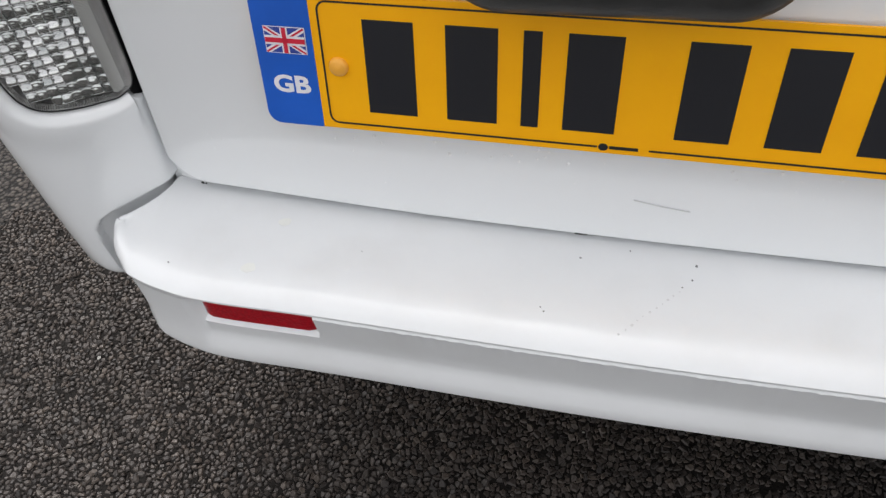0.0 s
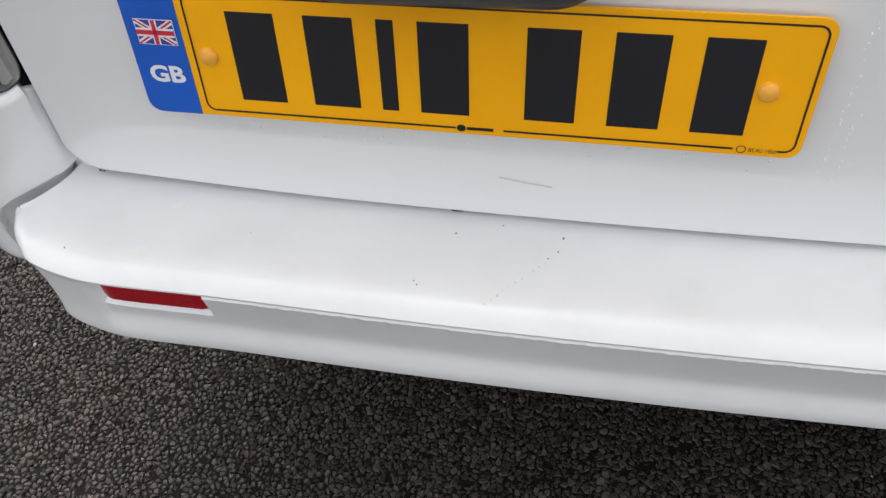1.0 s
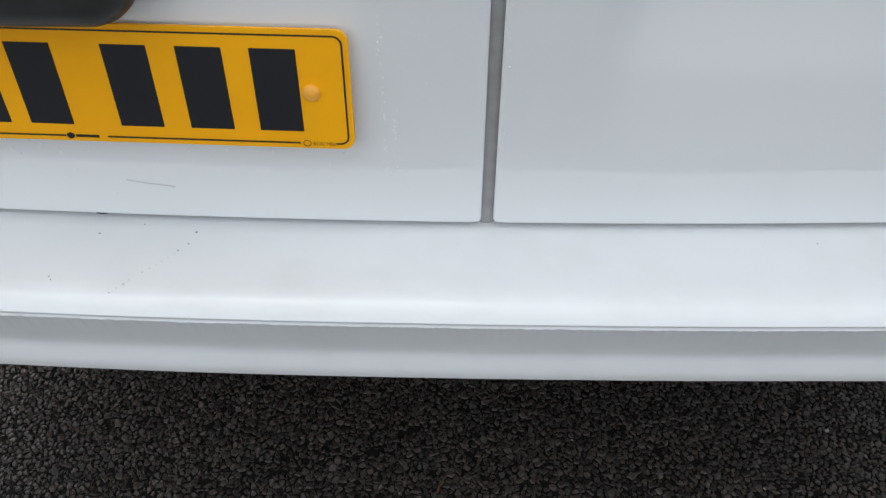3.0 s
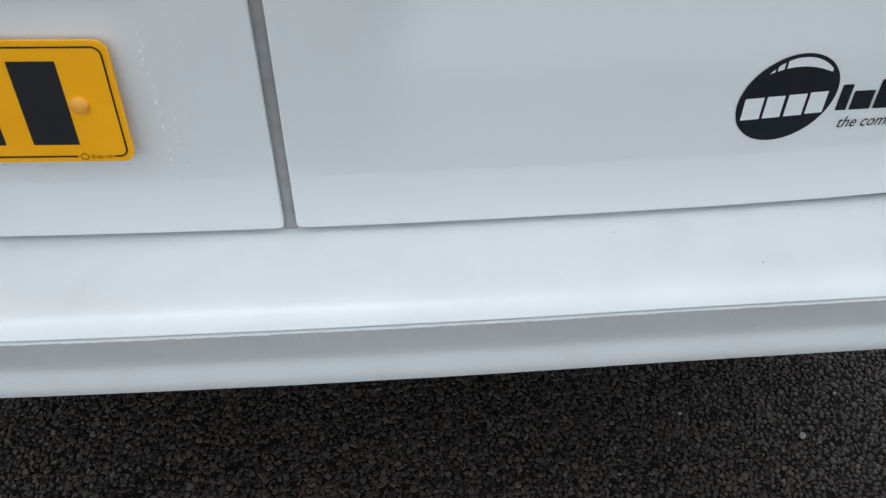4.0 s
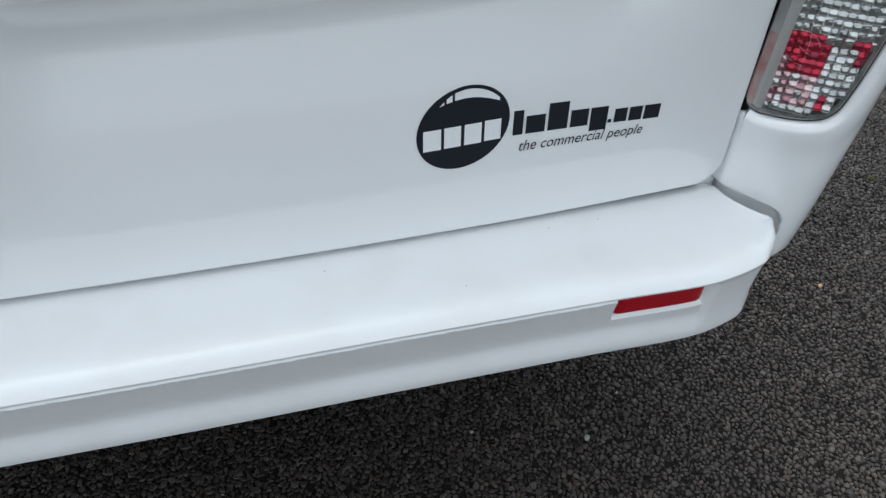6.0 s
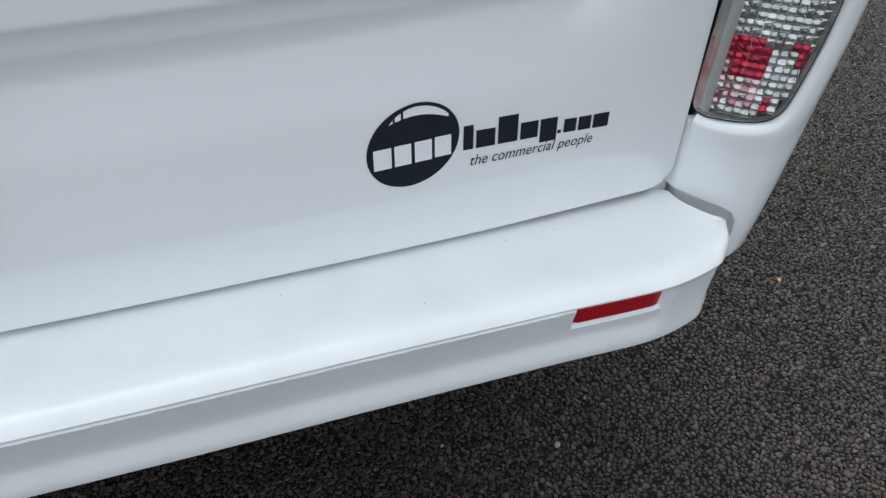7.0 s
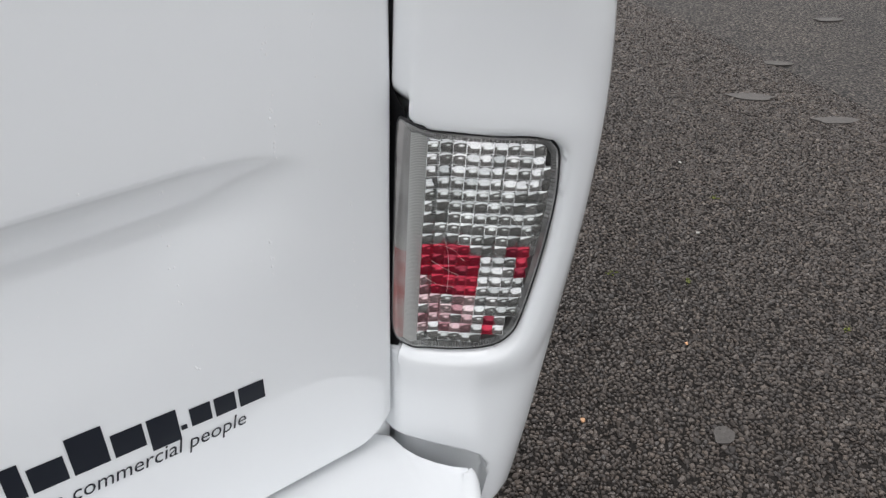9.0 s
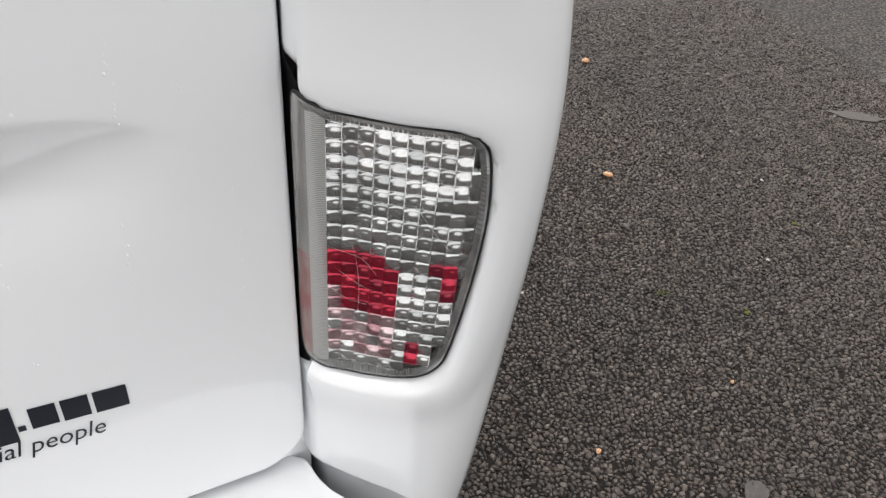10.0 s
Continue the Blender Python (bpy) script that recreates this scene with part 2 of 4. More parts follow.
PEBBLE_WHITE, n, l, b = material("whitish_grit", (0.2, 0.2, 0.185), 0.7)
TWIG, n, l, b = material("red_brown_twig", (0.075, 0.025, 0.012), 0.7)
MOSS, n, l, b = material("moss", (0.06, 0.07, 0.01), 0.9)


# ---- building helpers ----
def mesh_of(name, verts, faces, mat, smooth=True, sharp=40):
    me = bpy.data.meshes.new(name)
    me.from_pydata([tuple(map(float, p)) for p in verts], [], faces)
    for m in mat if isinstance(mat, (list, tuple)) else [mat]:
        me.materials.append(m)
    me.polygons.foreach_set("use_smooth", [smooth] * len(me.polygons))
    if smooth:
        me.set_sharp_from_angle(angle=radians(sharp))
    me.update()
    return me


def part_mesh(name, me, parent, label=""):
    ob = new(name, me)
    ob.parent = parent
    return tagged(ob, label)


def part(name, verts, faces, mat, parent, label="", smooth=True, sharp=40):
    return part_mesh(name, mesh_of(name, verts, faces, mat, smooth, sharp), parent, label)


def from_bm(name, bm, mat, parent, label="", smooth=True, sharp=40):
    bmesh.ops.recalc_face_normals(bm, faces=bm.faces)
    vs = [v.co.copy() for v in bm.verts]
    bm.verts.index_update()
    fs = [[v.index for v in f.verts] for f in bm.faces]
    bm.free()
    return part(name, vs, fs, mat, parent, label, smooth, sharp)


def grid(P, flip=False):
    """Vertices and quads of a rectangular array of points."""
    nu, nv = len(P), len(P[0])
    verts = [p for row in P for p in row]
    faces = []
    for i in range(nu - 1):
        for j in range(nv - 1):
            q = (i * nv + j, i * nv + j + 1, (i + 1) * nv + j + 1, (i + 1) * nv + j)
            faces.append(q[::-1] if flip else q)
    return verts, faces


def smoothstep(a, b, x):
    k = min(max((x - a) / (b - a), 0.0), 1.0)
    return k * k * (3 - 2 * k)


def spread(*pieces):
    """Rising values from (start, end, count) pieces, ends shared."""
    out = []
    for a, b, k in pieces:
        out += [a + (b - a) * i / k for i in range(k)]
    return out + [pieces[-1][1]]


def catmull(points, k):
    """A smooth line through points, k steps for each span."""
    P = [np.array(p, float) for p in points]
    P = [2 * P[0] - P[1]] + P + [2 * P[-1] - P[-2]]
    out = []
    for i in range(1, len(P) - 2):
        a, b, c, d = P[i - 1:i + 3]
        for j in range(k):
            t = j / k
            out.append(0.5 * (2 * b + (c - a) * t + (2 * a - 5 * b + 4 * c - d) * t * t + (3 * b - a - 3 * c + d) * t ** 3))
    return out + [P[-2]]


# ---- ground ----
def sheet(name, x0, y0, x1, y1, z, mat):
    return new(name, mesh_of(name, [(x0, y0, z), (x1, y0, z), (x1, y1, z), (x0, y1, z)], [(0, 1, 2, 3)], mat, False))


ground = tagged(sheet("ground", -300, -300, 300, 300, -0.0035, ASPHALT), "dark grey damp asphalt surface with rough chippings", "asphalt", kind="structure")


# ---- the van ----
van = tagged(new("van"), "white panel van with twin rear doors and step bumper", "van")
van.empty_display_size = 0.3
RECESS = (0.073, 0.729, 0.8005)


def door_y(x, z, deep=1.0):
    """Depth of the rear door's skin at a place of the rear view."""
    a = abs(x)
    lean = 0.045 * (min(z, 0.75) - 0.5125) + 0.025 * max(z - 0.75, 0.0)
    y = 0.045 * x * x + lean
    d = min(max(0.006 + 0.13 * (z - 0.606) + 0.15 * max(z - 0.68, 0.0) - lean, 0.01 * (z - 0.5125)), 0.042)
    x0, x1, z1 = RECESS
    bend = max(a - 0.640, 0.0) / (x1 - 0.640)
    top = z1 - 0.004 + 0.019 * a - (0.032 * (1 - math.sqrt(max(1 - bend * bend, 0.0))) if bend < 1 else 0.032) - z
    tall = 0.058 - 0.012 * smoothstep(0.30, 0.72, a)
    t = min(max(top, 0.0) / tall, 1.0)
    lip = (1 - (1 - t) ** 1.35) * smoothstep(-0.05, 0.10, t)
    flank = smoothstep(0.0, 0.05, a - x0) * smoothstep(0.0, 0.040 + min(1.2 * max(top, 0.0), 0.10), x1 - a)
    w = lip * flank
    y += deep * d * w * (1 - 0.5 * smoothstep(0.45, 0.73, a))
    if z > 0.79:
        y += 0.04 * (z - 0.79 - 0.03 * smoothstep(0.79, 0.85, z)) * smoothstep(0.79, 0.85, z) + 0.01 * (z - 0.79) ** 2
    return y


DOOR_IN, DOOR_OUT, DOOR_LOW, DOOR_TOP = 0.0058, 0.777, 0.5125, 1.90
ASIDE = 0.006  # the doors' middle gap stands this far from the middle of the corners and bumper



def aside(sign):
    """As much for the right corner; the left one stands a little further in."""
    return ASIDE if sign > 0 else ASIDE + 0.0045


def build_door(sign, deep, label):
    out = DOOR_OUT + (0.0028 if sign > 0 else 0.0)
    edge = (0.0, 0.0003, 0.0008, 0.0015, 0.0023, 0.0032)
    xs = [DOOR_IN + e for e in edge] + spread((0.016, 0.13, 14), (0.13, 0.60, 24), (0.60, out - 0.008, 30)) + [out - e for e in edge[::-1]]
    zs = list(edge) + spread((0.006, 0.22, 18), (0.22, 0.325, 44), (0.325, 0.40, 6), (0.40, DOOR_TOP - DOOR_LOW, 12))
    rows = []
    r_out, r_in = 0.036, 0.007

    def low(x):
        z = DOOR_LOW + 0.004 * smoothstep(0.5, 0.777, x)
        if x > out - r_out:
            z += r_out - math.sqrt(max(r_out ** 2 - (x - out + r_out) ** 2, 0))
        if x < DOOR_IN + r_in:
            z += r_in - math.sqrt(max(r_in ** 2 - (DOOR_IN + r_in - x) ** 2, 0))
        return z

    for x in xs:
        zl = low(x)
        col = []
        for v in zs:
            z = zl + v * (DOOR_TOP - zl) / (DOOR_TOP - DOOR_LOW)
            d = min(x - DOOR_IN, out - x, v * 1.0)
            e = 0.0032
            roll_in = e - math.sqrt(max(e * e - (e - min(d, e)) ** 2, 0))
            col.append((sign * x + aside(sign) * x / out, door_y(x, z, deep) + roll_in, z))
        rows.append(col)
    nv = len(zs)
    verts, faces = grid(rows, flip=sign < 0)
    # returned flange all round, going inwards
    loop = [i * nv for i in range(len(xs))] + [(len(xs) - 1) * nv + j for j in range(1, nv)] + [i * nv + nv - 1 for i in range(len(xs) - 2, -1, -1)] + [j for j in range(nv - 2, 0, -1)]
    k = len(verts)
    for i in loop:
        x, y, z = verts[i]
        verts.append((x, y + 0.03, z))
    m = len(loop)
    for i in range(m):
        q = (loop[i], loop[(i + 1) % m], k + (i + 1) % m, k + i)
        faces.append(q if sign < 0 else q[::-1])
    return part("rear_door", verts, faces, PAINT, van, label, True, 50)


door_left = build_door(-1, 0.45, "white rear door carrying the number plate")
door_right = build_door(1, 1.0, "white rear door with pressed crease and vinyl lettering")


def tube_box(name, x0, x1, y0, y1, z0, z1, mat, parent, bevel=0.002, label=""):
    bm = bmesh.new()
    bmesh.ops.create_cube(bm, size=1.0, matrix=Matrix.Translation(((x0 + x1) / 2, (y0 + y1) / 2, (z0 + z1) / 2)) @ Matrix.Diagonal((x1 - x0, y1 - y0, z1 - z0, 1)))
    bmesh.ops.bevel(bm, geom=bm.edges[:], offset=bevel, segments=2, profile=0.5, affect="EDGES")
    return from_bm(name, bm, mat, parent, label)


# white flange between the doors, its shade put in as grey; black behind their outer and lower edges
P = []
for z in spread((0.500, 0.54, 4), (0.54, 1.9, 14)):
    y = door_y(0, z)
    P.append([(-0.011, y + 0.016, z), (-0.0068, y + 0.0100, z), (-0.0045, y + 0.0085, z), (0.0, y + 0.0080, z), (0.0045, y + 0.0085, z), (0.0068, y + 0.0100, z), (0.011, y + 0.016, z)])
part("gap_flange", *grid(P), FLANGE_SHADE, van, "grey rubber seal between the rear doors")

# ---- rear corner pillars ----
PLAN = catmull([(0.779, 0.085), (0.780, 0.05), (0.7835, 0.030), (0.793, 0.0175), (0.82, -0.002), (0.848, -0.0195), (0.866, -0.0272), (0.884, -0.0270), (0.903, -0.0195), (0.9165, -0.004), (0.9235, 0.018), (0.9265, 0.05), (0.931, 0.12), (0.940, 0.30)], 8)
PLAN_S = [0.0]
for p, q in zip(PLAN, PLAN[1:]):
    PLAN_S.append(PLAN_S[-1] + float(np.linalg.norm(q - p)))
PX, PY = np.array([p[0] for p in PLAN]), np.array([p[1] for p in PLAN])
PS = np.array(PLAN_S)
TX, TY = np.gradient(PX, PS), np.gradient(PY, PS)
S_OF_X = lambda x: float(np.interp(x, PX, PS))
LEAN_Z = catmull(list(zip([0.36, 0.40, 0.44, 0.50, 0.56, 0.64, 0.72, 0.80, 0.87, 0.95, 1.4, 1.95], [-0.050, -0.037, -0.027, -0.018, -0.012, -0.005, 0.001, 0.0020, -0.006, -0.021, -0.055, -0.135])), 8)
SHIFT_Z = ([p[0] for p in LEAN_Z], [p[1] for p in LEAN_Z])


def pillar_point(s, z, off=0.0):
    """A point of the corner's skin: s along the plan, z up, off outwards."""
    x, y = float(np.interp(s, PS, PX)), float(np.interp(s, PS, PY))
    tx, ty = float(np.interp(s, PS, TX)), float(np.interp(s, PS, TY))
    k = math.hypot(tx, ty)
    nx, ny = ty / k, -tx / k
    w = min(max((x - 0.79) / 0.10, 0.0), 1.0)
    lean = 0.045 * max(z - 0.9, 0) + 0.02 * max(z - 0.9, 0) ** 2
    return (x + nx * off + w * float(np.interp(z, *SHIFT_Z)), y + ny * off + lean, z)


# lamp outline on the corner's skin, by x of the plan and height
LAMP = [(S_OF_X(x), z) for x, z in ((0.7824, 0.8068), (0.7850, 0.8058), (0.7890, 0.8038), (0.7985, 0.8012), (0.8233, 0.8003), (0.8500, 0.8003), (0.8600, 0.7960), (0.8655, 0.7845), (0.8685, 0.7485), (0.8655, 0.7000), (0.8595, 0.6500), (0.8535, 0.6320), (0.8413, 0.6212), (0.8172, 0.6154), (0.7940, 0.6148), (0.7868, 0.6176), (0.7832, 0.6210), (0.7820, 0.6270), (0.7816, 0.6340), (0.7815, 0.6500), (0.7815, 0.6900), (0.7815, 0.7400), (0.7815, 0.7800), (0.7816, 0.7980), (0.7818, 0.8040))]


def ring(points, k):
    P = [np.array(p) for p in points]
    m = len(P)
    out = []
    for i in range(m):
        a, b, c, d = P[i - 1], P[i], P[(i + 1) % m], P[(i + 2) % m]
        for j in range(k):
            t = j / k
            out.append(0.5 * (2 * b + (c - a) * t + (2 * a - 5 * b + 4 * c - d) * t * t + (3 * b - a - 3 * c + d) * t ** 3))
    return np.array(out)


LAMP_LINE = ring(LAMP, 5)


def line_distance(line, s, z):
    """Signed distance to a closed outline, negative inside."""
    A, B = line, np.roll(line, -1, 0)
    p = np.array((s, z))
    ab = B - A
    t = np.clip(((p - A) * ab).sum(1) / np.maximum((ab * ab).sum(1), 1e-12), 0, 1)
    d = np.sqrt((((A + ab * t[:, None]) - p) ** 2).sum(1)).min()
    cross = ((A[:, 1] > z) != (B[:, 1] > z)) & (s < (B[:, 0] - A[:, 0]) * (z - A[:, 1]) / np.where(B[:, 1] == A[:, 1], 1e-9, B[:, 1] - A[:, 1]) + A[:, 0])
    return -d if cross.sum() % 2 else d


def lamp_distance(s, z):
    return line_distance(LAMP_LINE, s, z)


# the corner's skin steps back where the bumper's end lies against it
SEAM = np.array([(-0.01, 0.515), (0.035, 0.513), (0.068, 0.5105), (0.095, 0.5065), (0.122, 0.503), (0.136, 0.4985), (0.1440, 0.490), (0.1475, 0.476), (0.1480, 0.455), (0.1480, 0.34), (-0.01, 0.34)])


def build_pillar(sign):
    ss = spread((0.0, S_OF_X(0.783), 6), (S_OF_X(0.783), S_OF_X(0.89), 46), (S_OF_X(0.89), S_OF_X(0.931), 14), (S_OF_X(0.931), PLAN_S[-1], 5))
    zs = spread((0.39, 0.43, 8), (0.43, 0.485, 14), (0.485, 0.52, 30), (0.52, 0.60, 8), (0.60, 0.66, 22), (0.66, 0.78, 22), (0.78, 0.835, 20), (0.835, 0.95, 8), (0.95, 1.93, 10))
    rows = []
    for s in ss:
        col = []
        for z in zs:
            off = 0.0
            if 0.55 < z < 0.87 and s < S_OF_X(0.92):
                d = lamp_distance(s, z)
                off = -0.018 * (1 - smoothstep(-0.002, 0.0028, d))
                off += 0.0045 * smoothstep(0.002, 0.009, d) * (1 - smoothstep(0.012, 0.045, d)) * (0.4 + 0.6 * smoothstep(0.80, 0.62, z))
            if s < S_OF_X(0.7842):
                off = min(off, -0.018 * smoothstep(0.606, 0.617, z) * (1 - smoothstep(0.803, 0.828, z)))
            if z < 0.53 and s < S_OF_X(0.87):
                off -= 0.010 * (1 - smoothstep(-0.0008, 0.0025, line_distance(SEAM, s, z)))
            if z < 0.445:
                off -= 0.04 * smoothstep(0.445, 0.39, z) ** 1.6
            x, y, zz = pillar_point(s, z, off)
            col.append((sign * x + aside(sign), y, zz))
        rows.append(col)
    return part("corner_panel", *grid(rows, flip=sign > 0), PAINT, van, "white rear corner panel around the tail lamp", True, 60)


pillar_right, pillar_left = build_pillar(1), build_pillar(-1)


def edge_strip(sign):
    """Black strip filling the slot between door and lamp, standing for the shade in it."""
    rows = []
    far = S_OF_X(0.7838)
    for z in spread((0.525, 0.600, 6), (0.600, 0.632, 8), (0.632, 0.800, 14), (0.800, 0.830, 8), (0.830, 1.90, 20)):
        k = smoothstep(0.600, 0.614, z) * (1 - smoothstep(0.806, 0.830, z))
        row = []
        for q in (0.0, 0.25, 0.5, 0.75, 0.9, 1.0):
            x, y, zz = pillar_point(far * q * (0.55 + 0.45 * k if z < 0.7 else 0.78 + 0.22 * k), z, -0.0022 + 0.0028 * (1 - k))
            row.append((sign * x + aside(sign), y, zz))
        rows.append(row)
    return part("edge_strip", *grid(rows, flip=sign < 0), SLOT, van, "black rubber strip between door and corner panel")


edge_strip(1), edge_strip(-1)


# ---- tail lamps ----
def lamp_point(s, z, off):
    """As on the corner's skin, but hardly sunk where the skin turns into the door gap."""
    return pillar_point(s, z, off * (0.10 + 0.90 * smoothstep(S_OF_X(0.7825), S_OF_X(0.805), s)))


def lamp_columns(inset, off, ns, nz, sign):
    s0, s1 = LAMP_LINE[:, 0].min() + inset, LAMP_LINE[:, 0].max() - inset
    rows = []
    for i in range(ns + 1):
        s = s0 + (s1 - s0) * i / ns
        zz = [z for z in np.linspace(0.60, 0.83, 231) if lamp_distance(s, z) < -inset]
        lo, hi = (min(zz), max(zz)) if zz else (0.715, 0.715)
        col = []
        for j in range(nz + 1):
            x, y, z = lamp_point(s, lo + (hi - lo) * j / nz, off)
            col.append((sign * x + aside(sign), y, z))
        rows.append(col)
    return rows


def pillow():
    """A shallow prism facet one unit wide and high, with a narrow flat border and a skirt."""
    verts, faces = [], []
    t = [-0.5, -0.5, -0.478, -0.465, -0.34, -0.2, -0.08, 0.04, 0.16, 0.26, 0.36, 0.465, 0.478, 0.5, 0.5]
    m = len(t)
    for i, u in enumerate(t):
        for j, v in enumerate(t):
            inner = abs(u) < 0.47 and abs(v) < 0.47
            skirt = i in (0, m - 1) or j in (0, m - 1)
            arc = smoothstep(0.66, 0.82, math.hypot(u - 0.12, v + 0.52))
            z = 0.02 + 0.10 * (1 - (2.1 * u) ** 2) + 0.12 * (1 - (2.1 * v) ** 2) + 0.06 * arc if inner else (-0.45 if skirt else 0.03)
            verts.append((u, v, z))
    for i in range(m - 1):
        for j in range(m - 1):
            faces.append((i * m + j, (i + 1) * m + j, (i + 1) * m + j + 1, i * m + j + 1))
    return verts, faces


PILLOW = {k: mesh_of("lens_facet", *pillow(), m, True, 30) for k, m in (("clear", FACET_CLEAR), ("grey", FACET_DIM), ("red", FACET_RED), ("rose", FACET_PINK))}
COLS, ROWS_UP = 10, 19


def facet_kind(i, j, sign):
    """Colour of the facet in column i from the door, row j from the top; grey is clear lens tinted for dim
    reflections.
    """
    if sign < 0:
        return "clear" if (i <= 2 and 11 <= j <= 14) or (i in (4, 5, 7, 8) and 11 <= j <= 16) or (j in (2, 3, 8) and i < 6) else "grey"
    if i >= 9:
        return "grey"
    if 9 <= j <= 13 and i <= 3:
        return "rose" if (i, j) in ((0, 13), (0, 12)) else "red"
    if (j == 9 and i in (7, 8)) or (j in (10, 11) and i == 8) or (i == 4 and j in (10, 11, 12, 13)):
        return "red"
    if j >= 14:
        if (i, j) in ((6, 16), (6, 17)):
            return "red"
        return "rose" if i <= 4 and j <= 17 and (i + 2 * j) % 5 else ("grey" if (i * 3 + j) % 3 == 0 else "clear")
    if 4 <= j <= 8:
        return "grey"
    return "grey" if j == 0 and i < 2 else "clear"


def facet_rise(i, j, sign):
    """Degrees by which a facet leans up to the sky."""
    if i >= 9:
        return 4
    if sign < 0:
        return 34 if facet_kind(i, j, sign) == "clear" else 19 + 5 * math.sin(i * 2.1)
    if j <= 3:
        return (21, 25, 29, 30)[j]
    if j <= 8:
        return 21
    if i in (5, 6, 7, 8) and 9 < j <= 13:
        return 30
    return (20, 22, 24, 24, 24, 27, 29, 27, 29, 27)[j - 9]


def build_lamp(sign):
    rng = random.Random(7)
    label = "tail lamp with clear faceted lens and red fog section" if sign > 0 else "tail lamp with all-clear faceted lens"
    body = part("tail_lamp", *grid(lamp_columns(0.0, -0.0155, 14, 10, sign), flip=sign > 0), LAMP_BACK, van, label)
    # rubber rim
    m = len(LAMP_LINE)
    cen = LAMP_LINE.mean(0)
    rim = []
    for i in range(m):
        a = LAMP_LINE[i - 1] - LAMP_LINE[(i + 1) % m]
        nrm = np.array((-a[1], a[0])) / max(np.hypot(*a), 1e-9)
        if np.dot(nrm, LAMP_LINE[i] - cen) < 0:
            nrm = -nrm
        row = []
        for out, off in ((0.0014, -0.016), (0.0012, -0.008), (0.0008, -0.0052), (0.0002, -0.0046), (-0.0004, -0.0052), (-0.0006, -0.016)):
            s, z = LAMP_LINE[i] + nrm * out
            x, y, zz = lamp_point(s, z, off)
            row.append((sign * x + aside(sign), y, zz))
        rim.append(row)
    part("rim", *grid(rim + [rim[0]], flip=sign < 0), RUBBER, body, "black rubber rim")
    # ribbed collar just inside the rim
    collar = []
    fine = ring(LAMP, 26)
    m = len(fine)
    for i in range(m):
        a = fine[i - 1] - fine[(i + 1) % m]
        nrm = np.array((-a[1], a[0])) / max(np.hypot(*a), 1e-9)
        if np.dot(nrm, fine[i] - cen) < 0:
            nrm = -nrm
        row = []
        rib = 0.0009 if i % 2 else 0.0
        wide = 0.12 + 0.88 * smoothstep(0.0005, 0.014, fine[i][0] - fine[:, 0].min())
        for out, off in ((-0.0008, -0.0052), (-0.0024, -0.0045 - rib), (-0.0056, -0.0070 - rib), (-0.0068, -0.0145)):
            s, z = fine[i] + nrm * out * wide
            x, y, zz = lamp_point(s, z, off)
            row.append((sign * x + aside(sign), y, zz))
        collar.append(row)
    part("collar", *grid(collar + [collar[0]], flip=sign < 0), COLLAR, body, "ribbed grey lens collar")
    # ribbed strip next to the door
    s0 = LAMP_LINE[:, 0].min()
    for sa, sb, za, zb, mat, words in ((0.0012, 0.0115, 0.60, 0.706, STRIP_ROSE if sign > 0 else SMOKE, "smooth strip with a rosy tinge" if sign > 0 else "smooth grey strip"), (0.0012, 0.0115, 0.706, 0.83, SMOKE, "smooth grey strip"), (0.0115, 0.0225, 0.60, 0.83, FLUTED, "finely ribbed pale strip")):
        rows = []
        for i in range(9):
            s = s0 + sa + (sb - sa) * i / 8
            zz = [z for z in np.linspace(0.60, 0.83, 461) if lamp_distance(s, z) < -0.0008]
            lo, hi = max(za, min(zz)), min(zb, max(zz))
            rows.append([(sign * p[0] + aside(sign), p[1], p[2]) for p in (lamp_point(s, lo + (hi - lo) * j / 12, -0.0078 + 0.0016 * math.sin(math.pi * i / 8)) for j in range(13))])
        part("ribbed_strip", *grid(rows, flip=sign > 0), mat, body, words)
    # facets
    fs0, fs1 = s0 + 0.0222, LAMP_LINE[:, 0].max() - 0.004
    z0, z1 = 0.6222, 0.7950
    for j in range(ROWS_UP):
        for i in range(COLS):
            w, h = (fs1 - fs0) / COLS, (z1 - z0) / ROWS_UP
            s, z = fs0 + (i + 0.5) * w, z1 - (j + 0.5) * h
            if i == COLS - 1:
                s, w = s - 0.1 * w, 0.8 * w
            if max(lamp_distance(s + q * w / 2, z + p * h / 2) for q in (-1, 1) for p in (-1, 1)) > -0.0024:
                continue
            c = Vector(lamp_point(s, z, -0.0085))
            e = Vector(lamp_point(s + 0.001, z, -0.0085)) - c
            e.normalize()
            up = Vector((0, 0, 1))
            nrm = e.cross(up).normalized()
            ax = Matrix((e, up, nrm)).transposed().to_4x4()
            loose = 3.0 if sign < 0 else 6.0
            tilt = pose(0, 0, 0, -0.92 * facet_rise(i, j, sign) + rng.uniform(-loose, loose), 3 * math.sin(i * 1.7) + rng.uniform(-loose, loose), 0)
            mm = Matrix.Translation(c) @ ax @ tilt @ Matrix.Diagonal((w, h * 1.02, w * 0.95, 1))
            if sign < 0:
                mm = Matrix.Diagonal((-1, 1, 1, 1)) @ mm
            mm = Matrix.Translation((aside(sign), 0, 0)) @ mm
            f = new("lens_facet", PILLOW[facet_kind(i, j, sign)])
            f.parent = body
            f.matrix_basis = mm
    cover = part("lens_cover", *grid(lamp_columns(0.002, -0.0022, 20, 14, sign), flip=sign > 0), COVER, body, "clear outer lens")
    cover.visible_shadow = False
